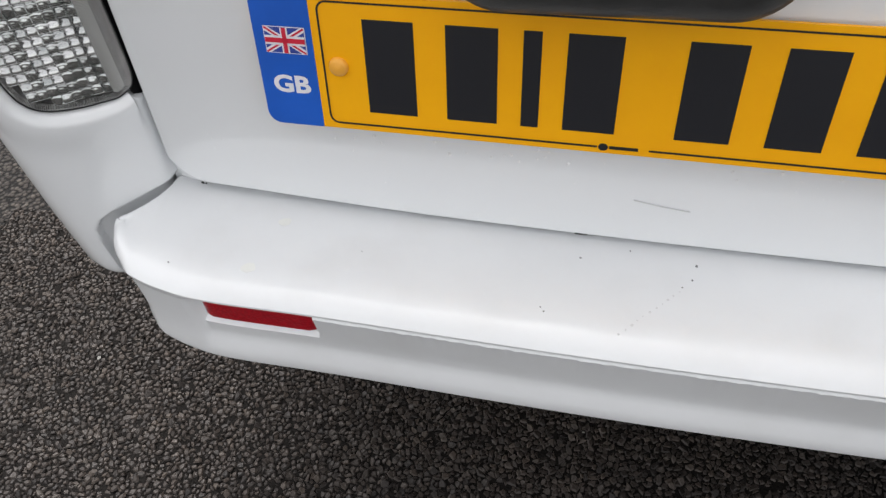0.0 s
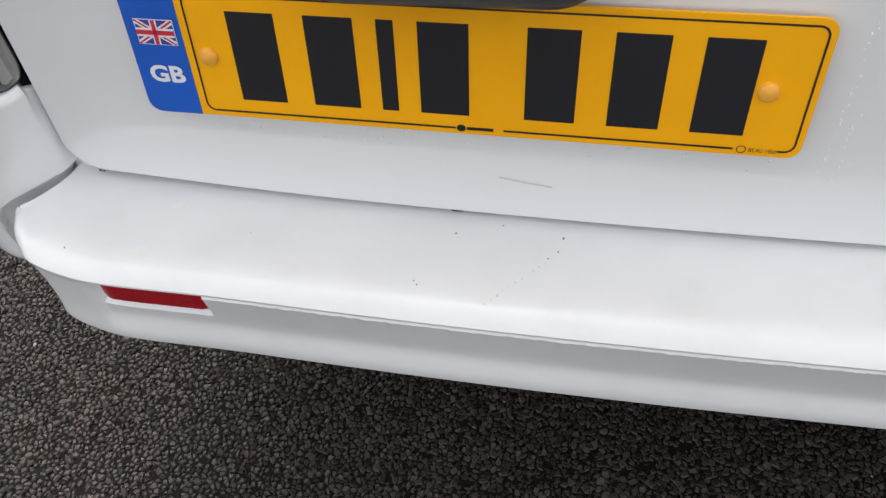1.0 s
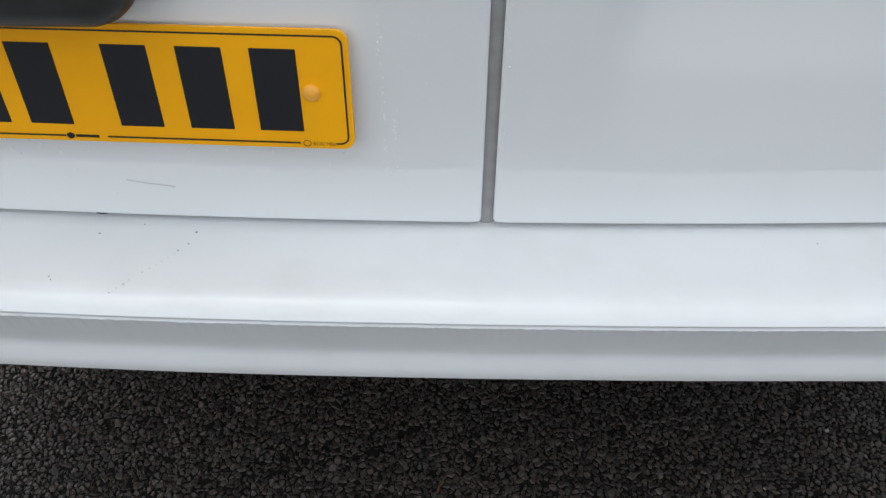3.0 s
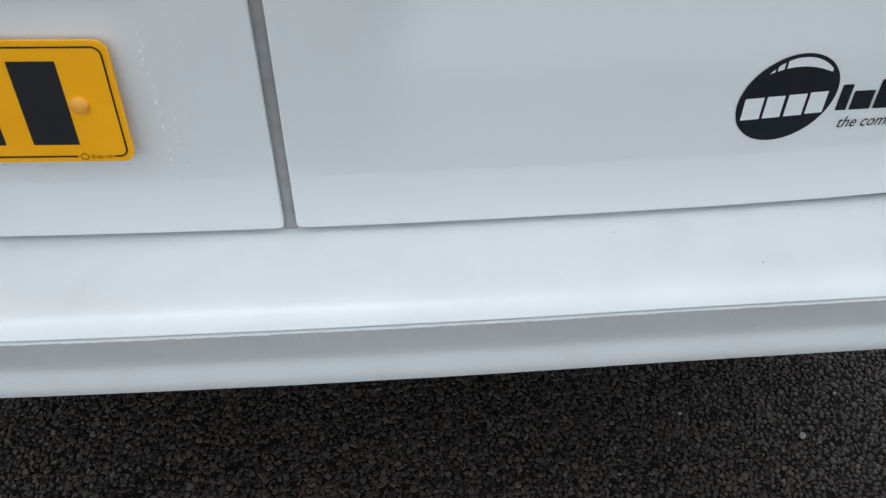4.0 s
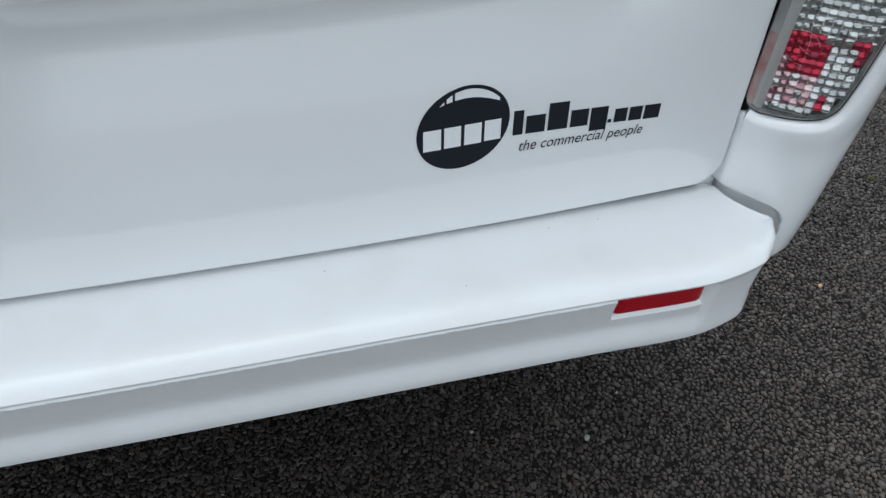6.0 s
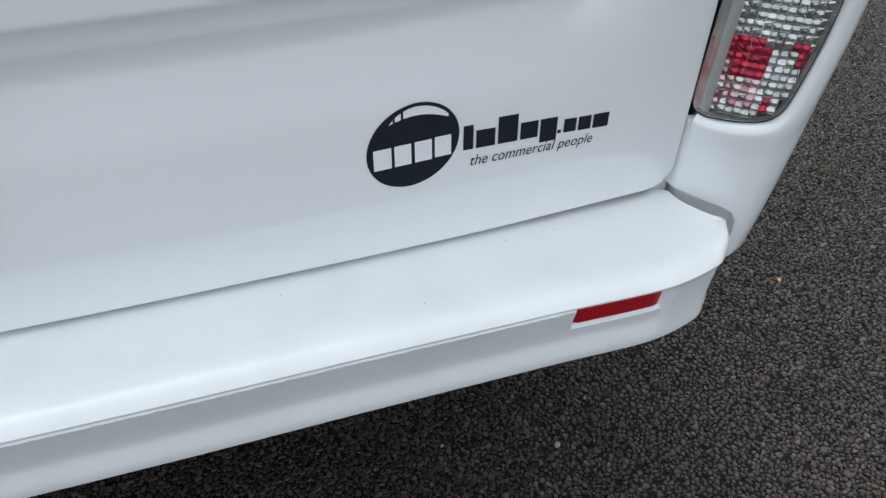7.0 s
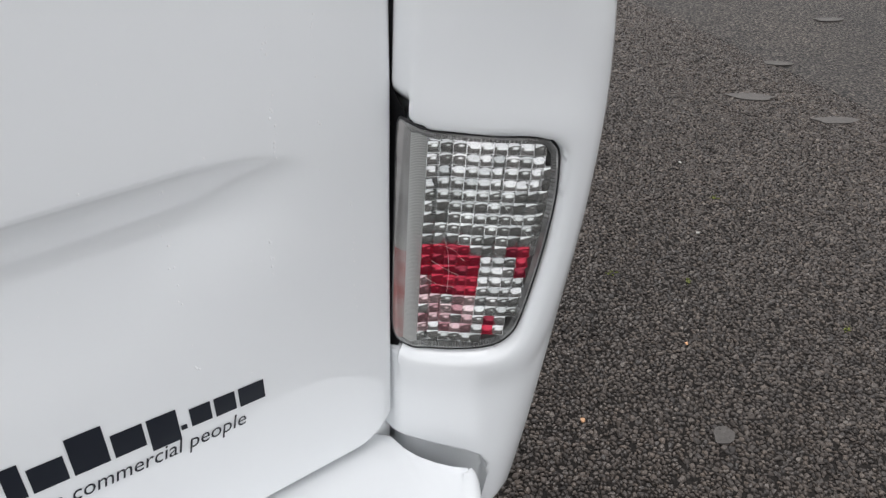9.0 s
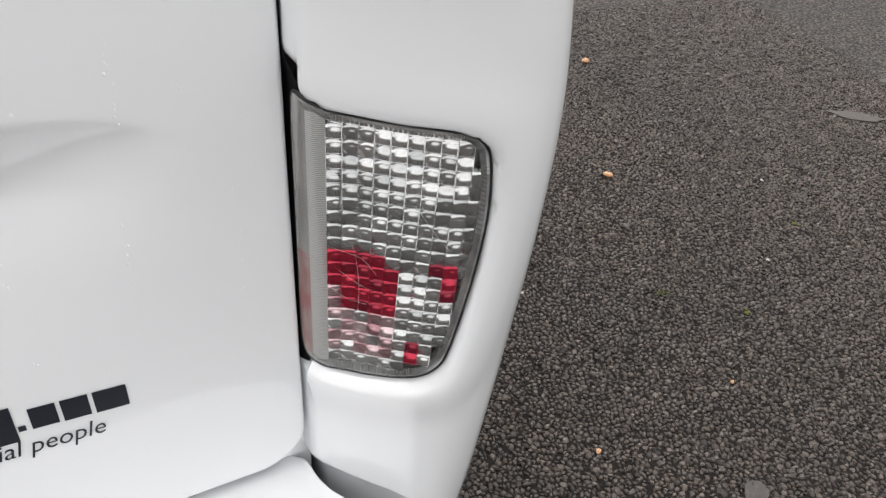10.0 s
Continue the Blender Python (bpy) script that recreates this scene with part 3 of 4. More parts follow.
    if sign > 0:
        for line in (((0.0867, 0.7206), (0.0898, 0.7069), (0.0912, 0.6877), (0.0908, 0.6693)), ((0.1202, 0.7549), (0.1324, 0.7379), (0.1437, 0.7250)), ((0.1202, 0.7549), (0.1105, 0.7544), (0.0988, 0.7543)), ((0.1202, 0.7549), (0.1324, 0.7634)), ((0.075, 0.717), (0.092, 0.713), (0.101, 0.703)), ((0.078, 0.702), (0.090, 0.694), (0.099, 0.690)), ((0.070, 0.690), (0.083, 0.681), (0.096, 0.679))):
            rows = []
            for p in catmull(line, 6):
                rows.append([lamp_point(p[0] + q, p[1] + q, -0.0018) for q in (-0.00005, 0.00005)])
            part("scratch", *grid([[(x + ASIDE, y, z) for x, y, z in r] for r in rows], flip=True), SCRAPE, body, "fine pale scratch in the lens", False)
    return body


lamp_right, lamp_left = build_lamp(1), build_lamp(-1)

# ---- step bumper ----
EDGE = catmull([(0.0, -0.112), (0.2, -0.1107), (0.4, -0.1068), (0.6, -0.1015), (0.70, -0.0980), (0.745, -0.0915), (0.7835, -0.0795), (0.7985, -0.067), (0.8125, -0.052), (0.8225, -0.0355), (0.8264, -0.0262), (0.8254, -0.0212)], 24)
EX, EY = np.array([p[0] for p in EDGE]), np.array([p[1] for p in EDGE])
ES = np.concatenate(([0.0], np.cumsum(np.hypot(np.diff(EX), np.diff(EY)))))
EM = int(EX.argmax()) + 1
# how far outwards of the edge line, and height: all along, and at the reflector
MIDDLE = [(-0.032, 0.5085), (-0.018, 0.5068), (-0.0095, 0.5035), (-0.004, 0.4992), (-0.001, 0.4955), (-0.0012, 0.4930), (-0.0035, 0.4914), (-0.0020, 0.4901), (-0.0012, 0.4888), (-0.0022, 0.4845), (-0.0045, 0.470), (-0.0075, 0.455), (-0.0095, 0.441), (-0.0095, 0.4345), (-0.0075, 0.4285), (-0.0045, 0.418), (-0.003, 0.409), (-0.004, 0.4025), (-0.009, 0.3985), (-0.03, 0.3975), (-0.07, 0.40)]
NICHE = MIDDLE[:6] + [(-0.0035, 0.4905), (-0.0110, 0.4892), (-0.0125, 0.4870), (-0.0125, 0.478), (-0.0120, 0.4568), (-0.0078, 0.4535)] + MIDDLE[12:]
NICHE_A, NICHE_B, SHIFT = 0.606, 0.717, 0.006


def edge_frame(s):
    x, y = float(np.interp(s, ES, EX)), float(np.interp(s, ES, EY))
    h = 0.004
    tx = float(np.interp(s + h, ES, EX) - np.interp(s - h, ES, EX))
    ty = float(np.interp(s + h, ES, EY) - np.interp(s - h, ES, EY))
    k = math.hypot(tx, ty)
    return x, y, ty / k, -tx / k


ROUND_OFF = MIDDLE[:5] + [(-0.0014, 0.4915), (-0.0020, 0.4897), (-0.0024, 0.4886), (-0.0029, 0.4872), (-0.0032, 0.4845), (-0.0042, 0.470), (-0.0050, 0.455), (-0.0054, 0.441), (-0.0053, 0.4345), (-0.0050, 0.4285)] + MIDDLE[15:]


def bumper_profile(x):
    k = min(max((x - NICHE_A + 0.003) / 0.003, 0.0), 1.0) * (1 - min(max((x - NICHE_B) / 0.010, 0.0), 1.0))
    droop = 0.004 * smoothstep(0.58, 0.74, x) + 0.002 * smoothstep(0.815, 0.826, x)
    q = smoothstep(NICHE_B - 0.002, NICHE_B + 0.006, x)
    base = [(a[0] + (b[0] - a[0]) * q, a[1] + (b[1] - a[1]) * q) for a, b in zip(MIDDLE, ROUND_OFF)]
    return [(a[0] + (b[0] - a[0]) * k, a[1] + (b[1] - a[1]) * k - droop) for a, b in zip(base, NICHE)]


def bumper_shift(sign, x, y):
    """The bumper sits a little askew on the body."""
    return sign * x + SHIFT * smoothstep(0, 0.2, x) + 0.003 * smoothstep(0.73, 0.82, x), y - sign * 0.0055 * smoothstep(0.3, 0.8, x)


def inner_line(s, x):
    """Where the step's top meets the body, by the edge's place."""
    ax = float(np.interp(s, ES, EX))
    begin = float(np.interp(0.70, EX[:EM], ES[:EM]))
    if s < begin:
        return ax, 0.045 * ax * ax + 0.022, 0.5065
    t = (s - begin) / (ES[-1] - begin)
    q = [(0.0, 0.70, 0.044, 0.5065), (0.26, 0.742, 0.046, 0.5070), (0.43, 0.768, 0.046, 0.5078), (0.52, 0.7785, 0.038, 0.5084), (0.60, 0.7815, 0.021, 0.5086), (0.69, 0.7865, 0.008, 0.5086), (0.80, 0.7965, -0.006, 0.5076), (0.91, 0.8075, -0.0168, 0.5058), (1.0, 0.8168, -0.0224, 0.5046)]
    ts = [a[0] for a in q]
    return tuple(float(np.interp(t, ts, [a[i] for a in q])) for i in (1, 2, 3))


def build_bumper():
    s_of = lambda x: float(np.interp(x, EX[:EM], ES[:EM]))
    half = spread((0.0, s_of(0.58), 260), (s_of(0.58), s_of(NICHE_A - 0.0035), 4)) + [s_of(NICHE_A - 0.003), s_of(NICHE_A - 0.0015), s_of(NICHE_A)] + spread((s_of(NICHE_A + 0.002), s_of(NICHE_B - 0.001), 14)) + spread((s_of(NICHE_B), s_of(NICHE_B + 0.008), 5)) + spread((s_of(NICHE_B + 0.012), ES[-1], 44))
    rows = []
    for sign, line in ((-1, half[:0:-1]), (1, half)):
        for s in line:
            x, y, nx, ny = edge_frame(s)
            prof = bumper_profile(x)
            ix, iy, iz = inner_line(s, x)
            rowp = []
            first = prof[0]
            room = min(1.0, max(0.22, math.hypot(x - ix, y - iy) * 0.8 / 0.032))
            room = min(room, 1 - 0.55 * smoothstep(0.770, 0.800, x))
            prof = [(o * room, z) if i < 5 else (o, z) for i, (o, z) in enumerate(prof)]
            first = prof[0]
            fx, fy, fz = x + nx * first[0], y + ny * first[0], first[1]
            rowp += [(ix + (ix - fx) * 0.02, iy + (iy - fy) * 0.02, iz - 0.03), (ix, iy, iz - 0.0025)]
            for k in range(1, 10):
                t = (k - 0.6) / 9.4
                sag = 0.0018 * math.sin(math.pi * t)
                rowp.append((ix + (fx - ix) * t, iy + (fy - iy) * t, iz + (fz - iz) * (t * t * (3 - 2 * t)) - sag))
            for i, (o, z) in enumerate(prof):
                worn = 0.0006 * noise.noise(Vector((sign * x * 160, 3.0, i * 0.2))) + 0.0005 * noise.noise(Vector((sign * x * 420, 9.0, 0.0))) if i in (6, 7, 8, 9) and x < NICHE_A - 0.006 else 0.0
                rowp.append((x + nx * (o + worn), y + ny * (o + worn), z - 0.5 * worn))
            rows.append([(*bumper_shift(sign, px, py), pz) for px, py, pz in rowp])
    return part("step_bumper", *grid(rows), BUMPER_PAINT, van, "white painted step bumper with rounded lip", True, 38)


bumper = build_bumper()


def build_reflector(sign):
    s_of = lambda x: float(np.interp(x, EX[:EM], ES[:EM]))
    rows = []
    xs = spread((NICHE_A + 0.001, NICHE_B - 0.003, 16))
    for i, xx in enumerate(xs):
        x, y, nx, ny = edge_frame(s_of(xx))
        end = 0.0025 if i in (0, len(xs) - 1) else 0.0
        droop = 0.004 * smoothstep(0.58, 0.74, xx)
        row = []
        for o, z in ((-0.0130, 0.4886), (-0.0085 - end, 0.4884), (-0.0078 - end, 0.4872), (-0.0082 - end, 0.476), (-0.0086 - end, 0.4612), (-0.0100 - end, 0.4602), (-0.0130, 0.4602)):
            row.append((*bumper_shift(sign, x + nx * o, y + ny * o), z - droop))
        rows.append(row)
    return part("reflector", *grid(rows, flip=sign < 0), REFLECT_RED, bumper, "red rear reflector", True, 35)


build_reflector(1), build_reflector(-1)
# body sill behind the doors' lower outer corners
for sign in (1, -1):
    rows = [[(sign * x + aside(sign), 0.034 + 0.16 * (x - 0.735) + 0.5 * max(z - 0.52, 0.0), z) for z in (0.47, 0.50, 0.52, 0.545)] for x in spread((0.760, 0.786, 4))]
    part("sill_end", *grid(rows, flip=sign > 0), PAINT, van, "white sill end behind the door corner")

# ---- number plate ----
PLATE_W, PLATE_H = 0.520, 0.1095
PLATE_M = Matrix.Translation((-0.6395, 0.0098, 0.6133)) @ Matrix.Rotation(math.atan(-0.032), 4, "Z") @ Matrix.Rotation(radians(90 - 8.5), 4, "X")


def rounded(x0, y0, x1, y1, r, k=6):
    pts = []
    for cx, cy, a0 in ((x1 - r, y1 - r, 0), (x0 + r, y1 - r, 90), (x0 + r, y0 + r, 180), (x1 - r, y0 + r, 270)):
        for i in range(k + 1):
            a = radians(a0 + 90 * i / k)
            pts.append((cx + r * math.cos(a), cy + r * math.sin(a)))
    return pts


def slab(outline, z0, z1, m):
    """A flat plate with the given outline between two heights, laid by m."""
    k = len(outline)
    verts = [m @ Vector((x, y, z1)) for x, y in outline] + [m @ Vector((x, y, z0)) for x, y in outline]
    faces = [tuple(range(k))] + [tuple(range(2 * k - 1, k - 1, -1))] + [(i, k + i, k + (i + 1) % k, (i + 1) % k) for i in range(k)]
    return verts, faces


def bar(x0, y0, x1, y1):
    return [(x1, y1), (x0, y1), (x0, y0), (x1, y0)]


def join(pieces):
    verts, faces = [], []
    for v, f in pieces:
        k = len(verts)
        verts += list(v)
        faces += [tuple(i + k for i in q) for q in f]
    return verts, faces


plate = part("number_plate", *slab(rounded(0, 0, PLATE_W, PLATE_H, 0.0105), 0.0, 0.0032, PLATE_M), YELLOW, van, "yellow rear number plate with blue band", False)
# its mount, between plate and door
mount = []
for u in (0.012, PLATE_W - 0.012):
    col = []
    for vv in (0.012, PLATE_H - 0.012):
        p = PLATE_M @ Vector((u, vv, 0.0))
        col.append(((p.x, p.y + 0.0005, p.z), (p.x, door_y(p.x, p.z, 0.45) + 0.004, p.z)))
    mount.append(col)
(a, b2), (c2, d) = mount
V = [a[0], b2[0], d[0], c2[0], a[1], b2[1], d[1], c2[1]]
part("plate_mount", V, [(0, 1, 2, 3), (7, 6, 5, 4), (0, 4, 5, 1), (1, 5, 6, 2), (2, 6, 7, 3), (3, 7, 4, 0)], HANDLE_PLASTIC, plate, "dark plate backing", False)
band = rounded(0.0, 0.0, 0.0465, PLATE_H, 0.0105)
band = [(x, y) if x < 0.03 else (0.0465, 0.0 if y < 0.05 else PLATE_H) for x, y in band]
band = [p for i, p in enumerate(band) if p != band[i - 1]]
part("country_band", *slab(band, 0.0030, 0.0036, PLATE_M), BLUE, plate, "blue country band", False)


def frame_line(x0, y0, x1, y1, r, w):
    """The printed border, open where the small print stands."""
    o, i = rounded(x0, y0, x1, y1, r), rounded(x0 + w, y0 + w, x1 - w, y1 - w, r - w)
    k = len(o)
    verts = [(x, y) for x, y in o] + [(x, y) for x, y in i]
    return verts, k


o, k = frame_line(0.0525, 0.0045, PLATE_W - 0.0045, PLATE_H - 0.0045, 0.008, 0.0015)
verts = [PLATE_M @ Vector((x, y, 0.0037)) for x, y in o]
# the bottom run closes the ring, so its last quad is left open and drawn in stretches
last = 20
faces = [(i, (i + 1) % k, k + (i + 1) % k, k + i) for i in range(k) if i != last]
part("border_line", verts, faces, PLATE_BLACK, plate, "thin black border line", False)
for u0, u1 in ((0.0605, 0.262), (0.300, 0.472), (0.5035, 0.5075)):
    part("border_line", *slab(bar(u0, 0.0045, u1, 0.0060), 0.0033, 0.0037, PLATE_M), PLATE_BLACK, plate, "", False)
# registration shown as plain bars only
for u0, u1 in ((0.0865, 0.1245), (0.1480, 0.1860), (0.2040, 0.2170), (0.2350, 0.2730), (0.3155, 0.3535), (0.3775, 0.4155), (0.4385, 0.4765)):
    part("bar", *slab(bar(u0, 0.0170, u1, 0.0925), 0.0030, 0.0038, PLATE_M), PLATE_BLACK, plate, "plain black bar", False)
part("bar", *slab(bar(0.271, 0.0040, 0.292, 0.0065), 0.0030, 0.0037, PLATE_M), PLATE_BLACK, plate, "", False)
part("maker_mark", *slab([(0.2665 + 0.0036 * math.cos(a / 16 * math.tau), 0.0053 + 0.003 * math.sin(a / 16 * math.tau)) for a in range(16)], 0.0030, 0.0038, PLATE_M), PLATE_BLACK, plate, "", False)


def lettering(text, size, shear=0.0, bold=0.0, spacing=1.0):
    """Vertices and faces of flat text in the built-in font, from its left end on the base line."""
    cu = bpy.data.curves.new("lettering", "FONT")
    cu.body, cu.size, cu.shear, cu.offset, cu.space_character = text, size, shear, bold, spacing
    cu.resolution_u = 3
    ob = new("lettering", cu)
    bpy.context.view_layer.update()
    me = bpy.data.meshes.new_from_object(ob.evaluated_get(bpy.context.evaluated_depsgraph_get()))
    verts, faces = [tuple(v.co) for v in me.vertices], [tuple(p.vertices) for p in me.polygons]
    bpy.data.objects.remove(ob)
    bpy.data.curves.remove(cu)
    bpy.data.meshes.remove(me)
    return verts, faces


def fit_text(text, x0, x1, base, height, shear=0.0, bold=0.0):
    """Text stretched to run from x0 to x1, capital height given."""
    v, f = lettering(text, 1.0, shear, bold)
    xs, top = [p[0] for p in v], 0.73
    k = (x1 - x0) / (max(xs) - min(xs))
    return [((p[0] - min(xs)) * k + x0, p[1] * height / top + base) for p in v], f


v, f = fit_text("GB", 0.0095, 0.0400, 0.0292, 0.0145, 0, 0.035)
part("country_letters", [PLATE_M @ Vector((x, y, 0.0039)) for x, y in v], f, PRINT_WHITE, plate, "white country letters GB", False)
v, f = fit_text("BS AU 145d", 0.4835, 0.5025, 0.0034, 0.0036)
part("small_print", [PLATE_M @ Vector((x, y, 0.0038)) for x, y in v], f, PLATE_BLACK, plate, "tiny black print", False)
o, k = frame_line(0.4745, 0.0020, 0.4815, 0.0085, 0.0032, 0.0007)
part("print_ring", [PLATE_M @ Vector((x, y, 0.0038)) for x, y in o], [(i, (i + 1) % k, k + (i + 1) % k, k + i) for i in range(k)], PLATE_BLACK, plate, "", False)


def flag(x0, y0, w, h):
    """Union flag laid on the band."""
    quads = []

    def add(points, mat, lift):
        quads.append(([PLATE_M @ Vector((x0 + x * w, y0 + y * h, 0.0036 + lift)) for x, y in points], mat))
    add([(0, 0), (1, 0), (1, 1), (0, 1)], 0, 0.0003)
    add([(0.02, 0.03), (0.98, 0.03), (0.98, 0.97), (0.02, 0.97)], 1, 0.0005)
    for a, b in (((0.02, 0.03), (0.98, 0.97)), ((0.98, 0.03), (0.02, 0.97))):
        for t, mat, lift in ((0.10, 0, 0.0007), (0.035, 2, 0.0009)):
            d = (b[0] - a[0], b[1] - a[1])
            s = 1 if d[0] > 0 else -1
            add([(a[0], a[1]), (a[0] + s * t, a[1]), (b[0], b[1] - t * 1.4), (b[0], b[1]), (b[0] - s * t, b[1]), (a[0], a[1] + t * 1.4)], mat, lift)
    add([(0.41, 0.03), (0.59, 0.03), (0.59, 0.97), (0.41, 0.97)], 0, 0.0011)
    add([(0.02, 0.33), (0.98, 0.33), (0.98, 0.67), (0.02, 0.67)], 0, 0.0011)
    add([(0.45, 0.03), (0.55, 0.03), (0.55, 0.97), (0.45, 0.97)], 2, 0.0013)
    add([(0.02, 0.41), (0.98, 0.41), (0.98, 0.59), (0.02, 0.59)], 2, 0.0013)
    verts, faces, mats = [], [], []
    for p, m in quads:
        faces.append(tuple(range(len(verts), len(verts) + len(p))))
        verts += p
        mats.append(m)
    me = mesh_of("flag", verts, faces, [PRINT_WHITE, FLAG_BLUE, FLAG_RED], False)
    me.polygons.foreach_set("material_index", mats)
    return part_mesh("flag", me, plate, "small red white and blue flag")


flag(0.0085, 0.0615, 0.033, 0.0215)


def cap(u, v):
    P = []
    for a, hgt in ((0.0076, 0.003), (0.0076, 0.0048), (0.0068, 0.0062), (0.0045, 0.0073), (0.0, 0.0078)):
        P.append([PLATE_M @ Vector((u + a * math.cos(i / 24 * math.tau), v + a * math.sin(i / 24 * math.tau), hgt)) for i in range(25)])
    return part("screw_cap", *grid(P), CAP, plate, "yellow plastic screw cap", True, 60)


cap(0.0650, 0.0540), cap(0.4865, 0.0540)


# ---- door handle over the plate ----
def build_handle():
    P = []
    out = rounded(-0.487, 0.7375, -0.267, 0.811, 0.040, 10)
    cx, cz = -0.377, 0.775
    for k, (inset, y) in enumerate(((0.0, 0.02), (0.0, -0.006), (0.0008, -0.016), (0.0035, -0.0235), (0.009, -0.0285), (0.018, -0.031), (0.030, -0.032))):
        row = []
        for x, z in out:
            dx, dz = x - cx, z - cz
            kx, kz = (0.110 - inset) / 0.110, (0.03675 - inset) / 0.03675
            row.append((cx + dx * kx, y, cz + dz * kz))
        P.append(row + [row[0]])
    P.append([(cx + (p[0] - cx) * 0.3, -0.0325, cz) for p in P[-1]])
    return part("door_handle", *grid(P, flip=True), HANDLE_PLASTIC, door_left, "dark grained plastic door handle", True, 60)


build_handle()


# ---- vinyl mark on the right door ----
def on_door(points, lift=0.0007):
    return [(x, door_y(x, z) - lift, z) for x, z in points]


decal_c = (0.4675, 0.6385)
P = [[(decal_c[0] + q * (0.0463 * math.cos(a / 48 * math.tau) + 0.0088 * math.sin(a / 48 * math.tau)), decal_c[1] + q * (0.0437 * math.sin(a / 48 * math.tau) + 0.0025 * math.cos(a / 48 * math.tau) * -1)) for a in range(49)] for q in (0.0, 0.25, 0.5, 0.75, 1.0)]
disc = part("vinyl_disc", *grid([on_door(row) for row in P], flip=True), VINYL, door_right, "dark navy vinyl disc with pale bars")


def window_strip(xa, xb, k):
    rows = []
    for i in range(k + 1):
        x = xa + (xb - xa) * i / k
        t = min(max((x - decal_c[0] - 0.008) / 0.0400, -1), 1)
        top = decal_c[1] + 0.0405 * math.sqrt(1 - t * t) - 0.002 * t
        lo = decal_c[1] + 0.0200 + 0.0115 * math.sin(math.pi * min(max((x - 0.430) / 0.085, 0), 1))
        lo = min(lo, top)
        rows.append(on_door([(x, lo), (x, (lo + top) / 2), (x, top)], 0.0012))
    return grid(rows)


for xa, xb in ((0.4385, 0.4410), (0.4432, 0.4475), (0.4498, 0.4555), (0.4580, 0.5030)):
    part("pale_strip", *window_strip(xa, xb, max(2, int((xb - xa) / 0.003))), VINYL_LIGHT, disc, "")


def door_bar(x0, z0, x1, z1, lift, slope=0.0):
    rows = []
    for i in range(4):
        x = x0 + (x1 - x0) * i / 3
        rows.append(on_door([(x, z0 + slope * (x - x0)), (x, z1 + slope * (x - x0))], lift))
    return grid(rows)


for x0, x1, z0, z1 in ((0.4270, 0.4450, 0.6180, 0.6400), (0.4480, 0.4650, 0.6190, 0.6410), (0.4685, 0.4860, 0.6200, 0.6420), (0.4890, 0.5060, 0.6215, 0.6435)):
    part("pale_bar", *door_bar(x0, z0, x1, z1, 0.0012, 0.04), VINYL_LIGHT, disc, "")
for x0, x1, z0, z1 in ((0.5190, 0.5295, 0.6230, 0.6495), (0.5325, 0.5530, 0.6230, 0.6425), (0.5560, 0.5775, 0.6230, 0.6530), (0.5805, 0.6000, 0.6230, 0.6420), (0.6025, 0.6215, 0.6155, 0.6420), (0.6225, 0.6265, 0.6225, 0.6265), (0.6295, 0.6435, 0.6220, 0.6375), (0.6460, 0.6605, 0.6215, 0.6375), (0.6630, 0.6812, 0.6210, 0.6375)):
    part("vinyl_bar", *door_bar(x0, z0, x1, z1, 0.0008), VINYL, door_right, "")
v, f = fit_text("the commercial people", 0.5270, 0.6655, 0.6043, 0.0125, 0.25)
part("vinyl_lettering", on_door([(x, z) for x, z in v], 0.0008), f, VINYL, door_right, "thin dark lettering: the commercial people", False)

# ---- rest of the body, closing the van ----
SECT = [(0.90, 0.40), (0.935, 0.60), (0.94, 0.80), (0.93, 1.0), (0.905, 1.3), (0.865, 1.6), (0.80, 1.86), (0.72, 1.94), (0.5, 1.965), (0.25, 1.975), (0.0, 1.978)]


def build_shell():
    rows = []
    for y, kx, kz in ((0.10, 0.985, 0.985), (0.30, 1.0, 1.0), (2.6, 1.0, 1.0), (3.4, 0.99, 0.985), (3.9, 0.97, 0.80), (4.3, 0.95, 0.56), (4.62, 0.88, 0.48), (4.72, 0.80, 0.40)):
        half = [(x * kx, y, 0.40 + (z - 0.40) * kz) for x, z in SECT]
        rows.append(half + [(-x, yy, z) for x, yy, z in half[-2::-1]])
    k = len(rows[0])
    verts, faces = grid(rows)
    faces.append(tuple(range((len(rows) - 1) * k, len(rows) * k)))
    return part("body_shell", verts, faces, PAINT, van, "white van body", True, 50)


build_shell()
part("roof_edge", *grid([[(x, 0.11 + 0.0 * k, 1.885 + 0.09 * k) for x in spread((-0.80, 0.80, 12))] for k in (0.0, 0.5, 0.95)]), PAINT, van, "white roof edge")
part("underbody", *slab(bar(-0.86, 0.02, 0.86, 4.5), 0.375, 0.40, Matrix.Identity(4)), UNDER, van, "black underbody", False)
# added black box behind the doors, so that their gaps read as shade
tube_box("gap_backing", -0.79, 0.79, 0.095, 0.13, 0.49, 1.90, RUBBER, van, 0.004, "black backing added behind the doors to keep their gaps dark")


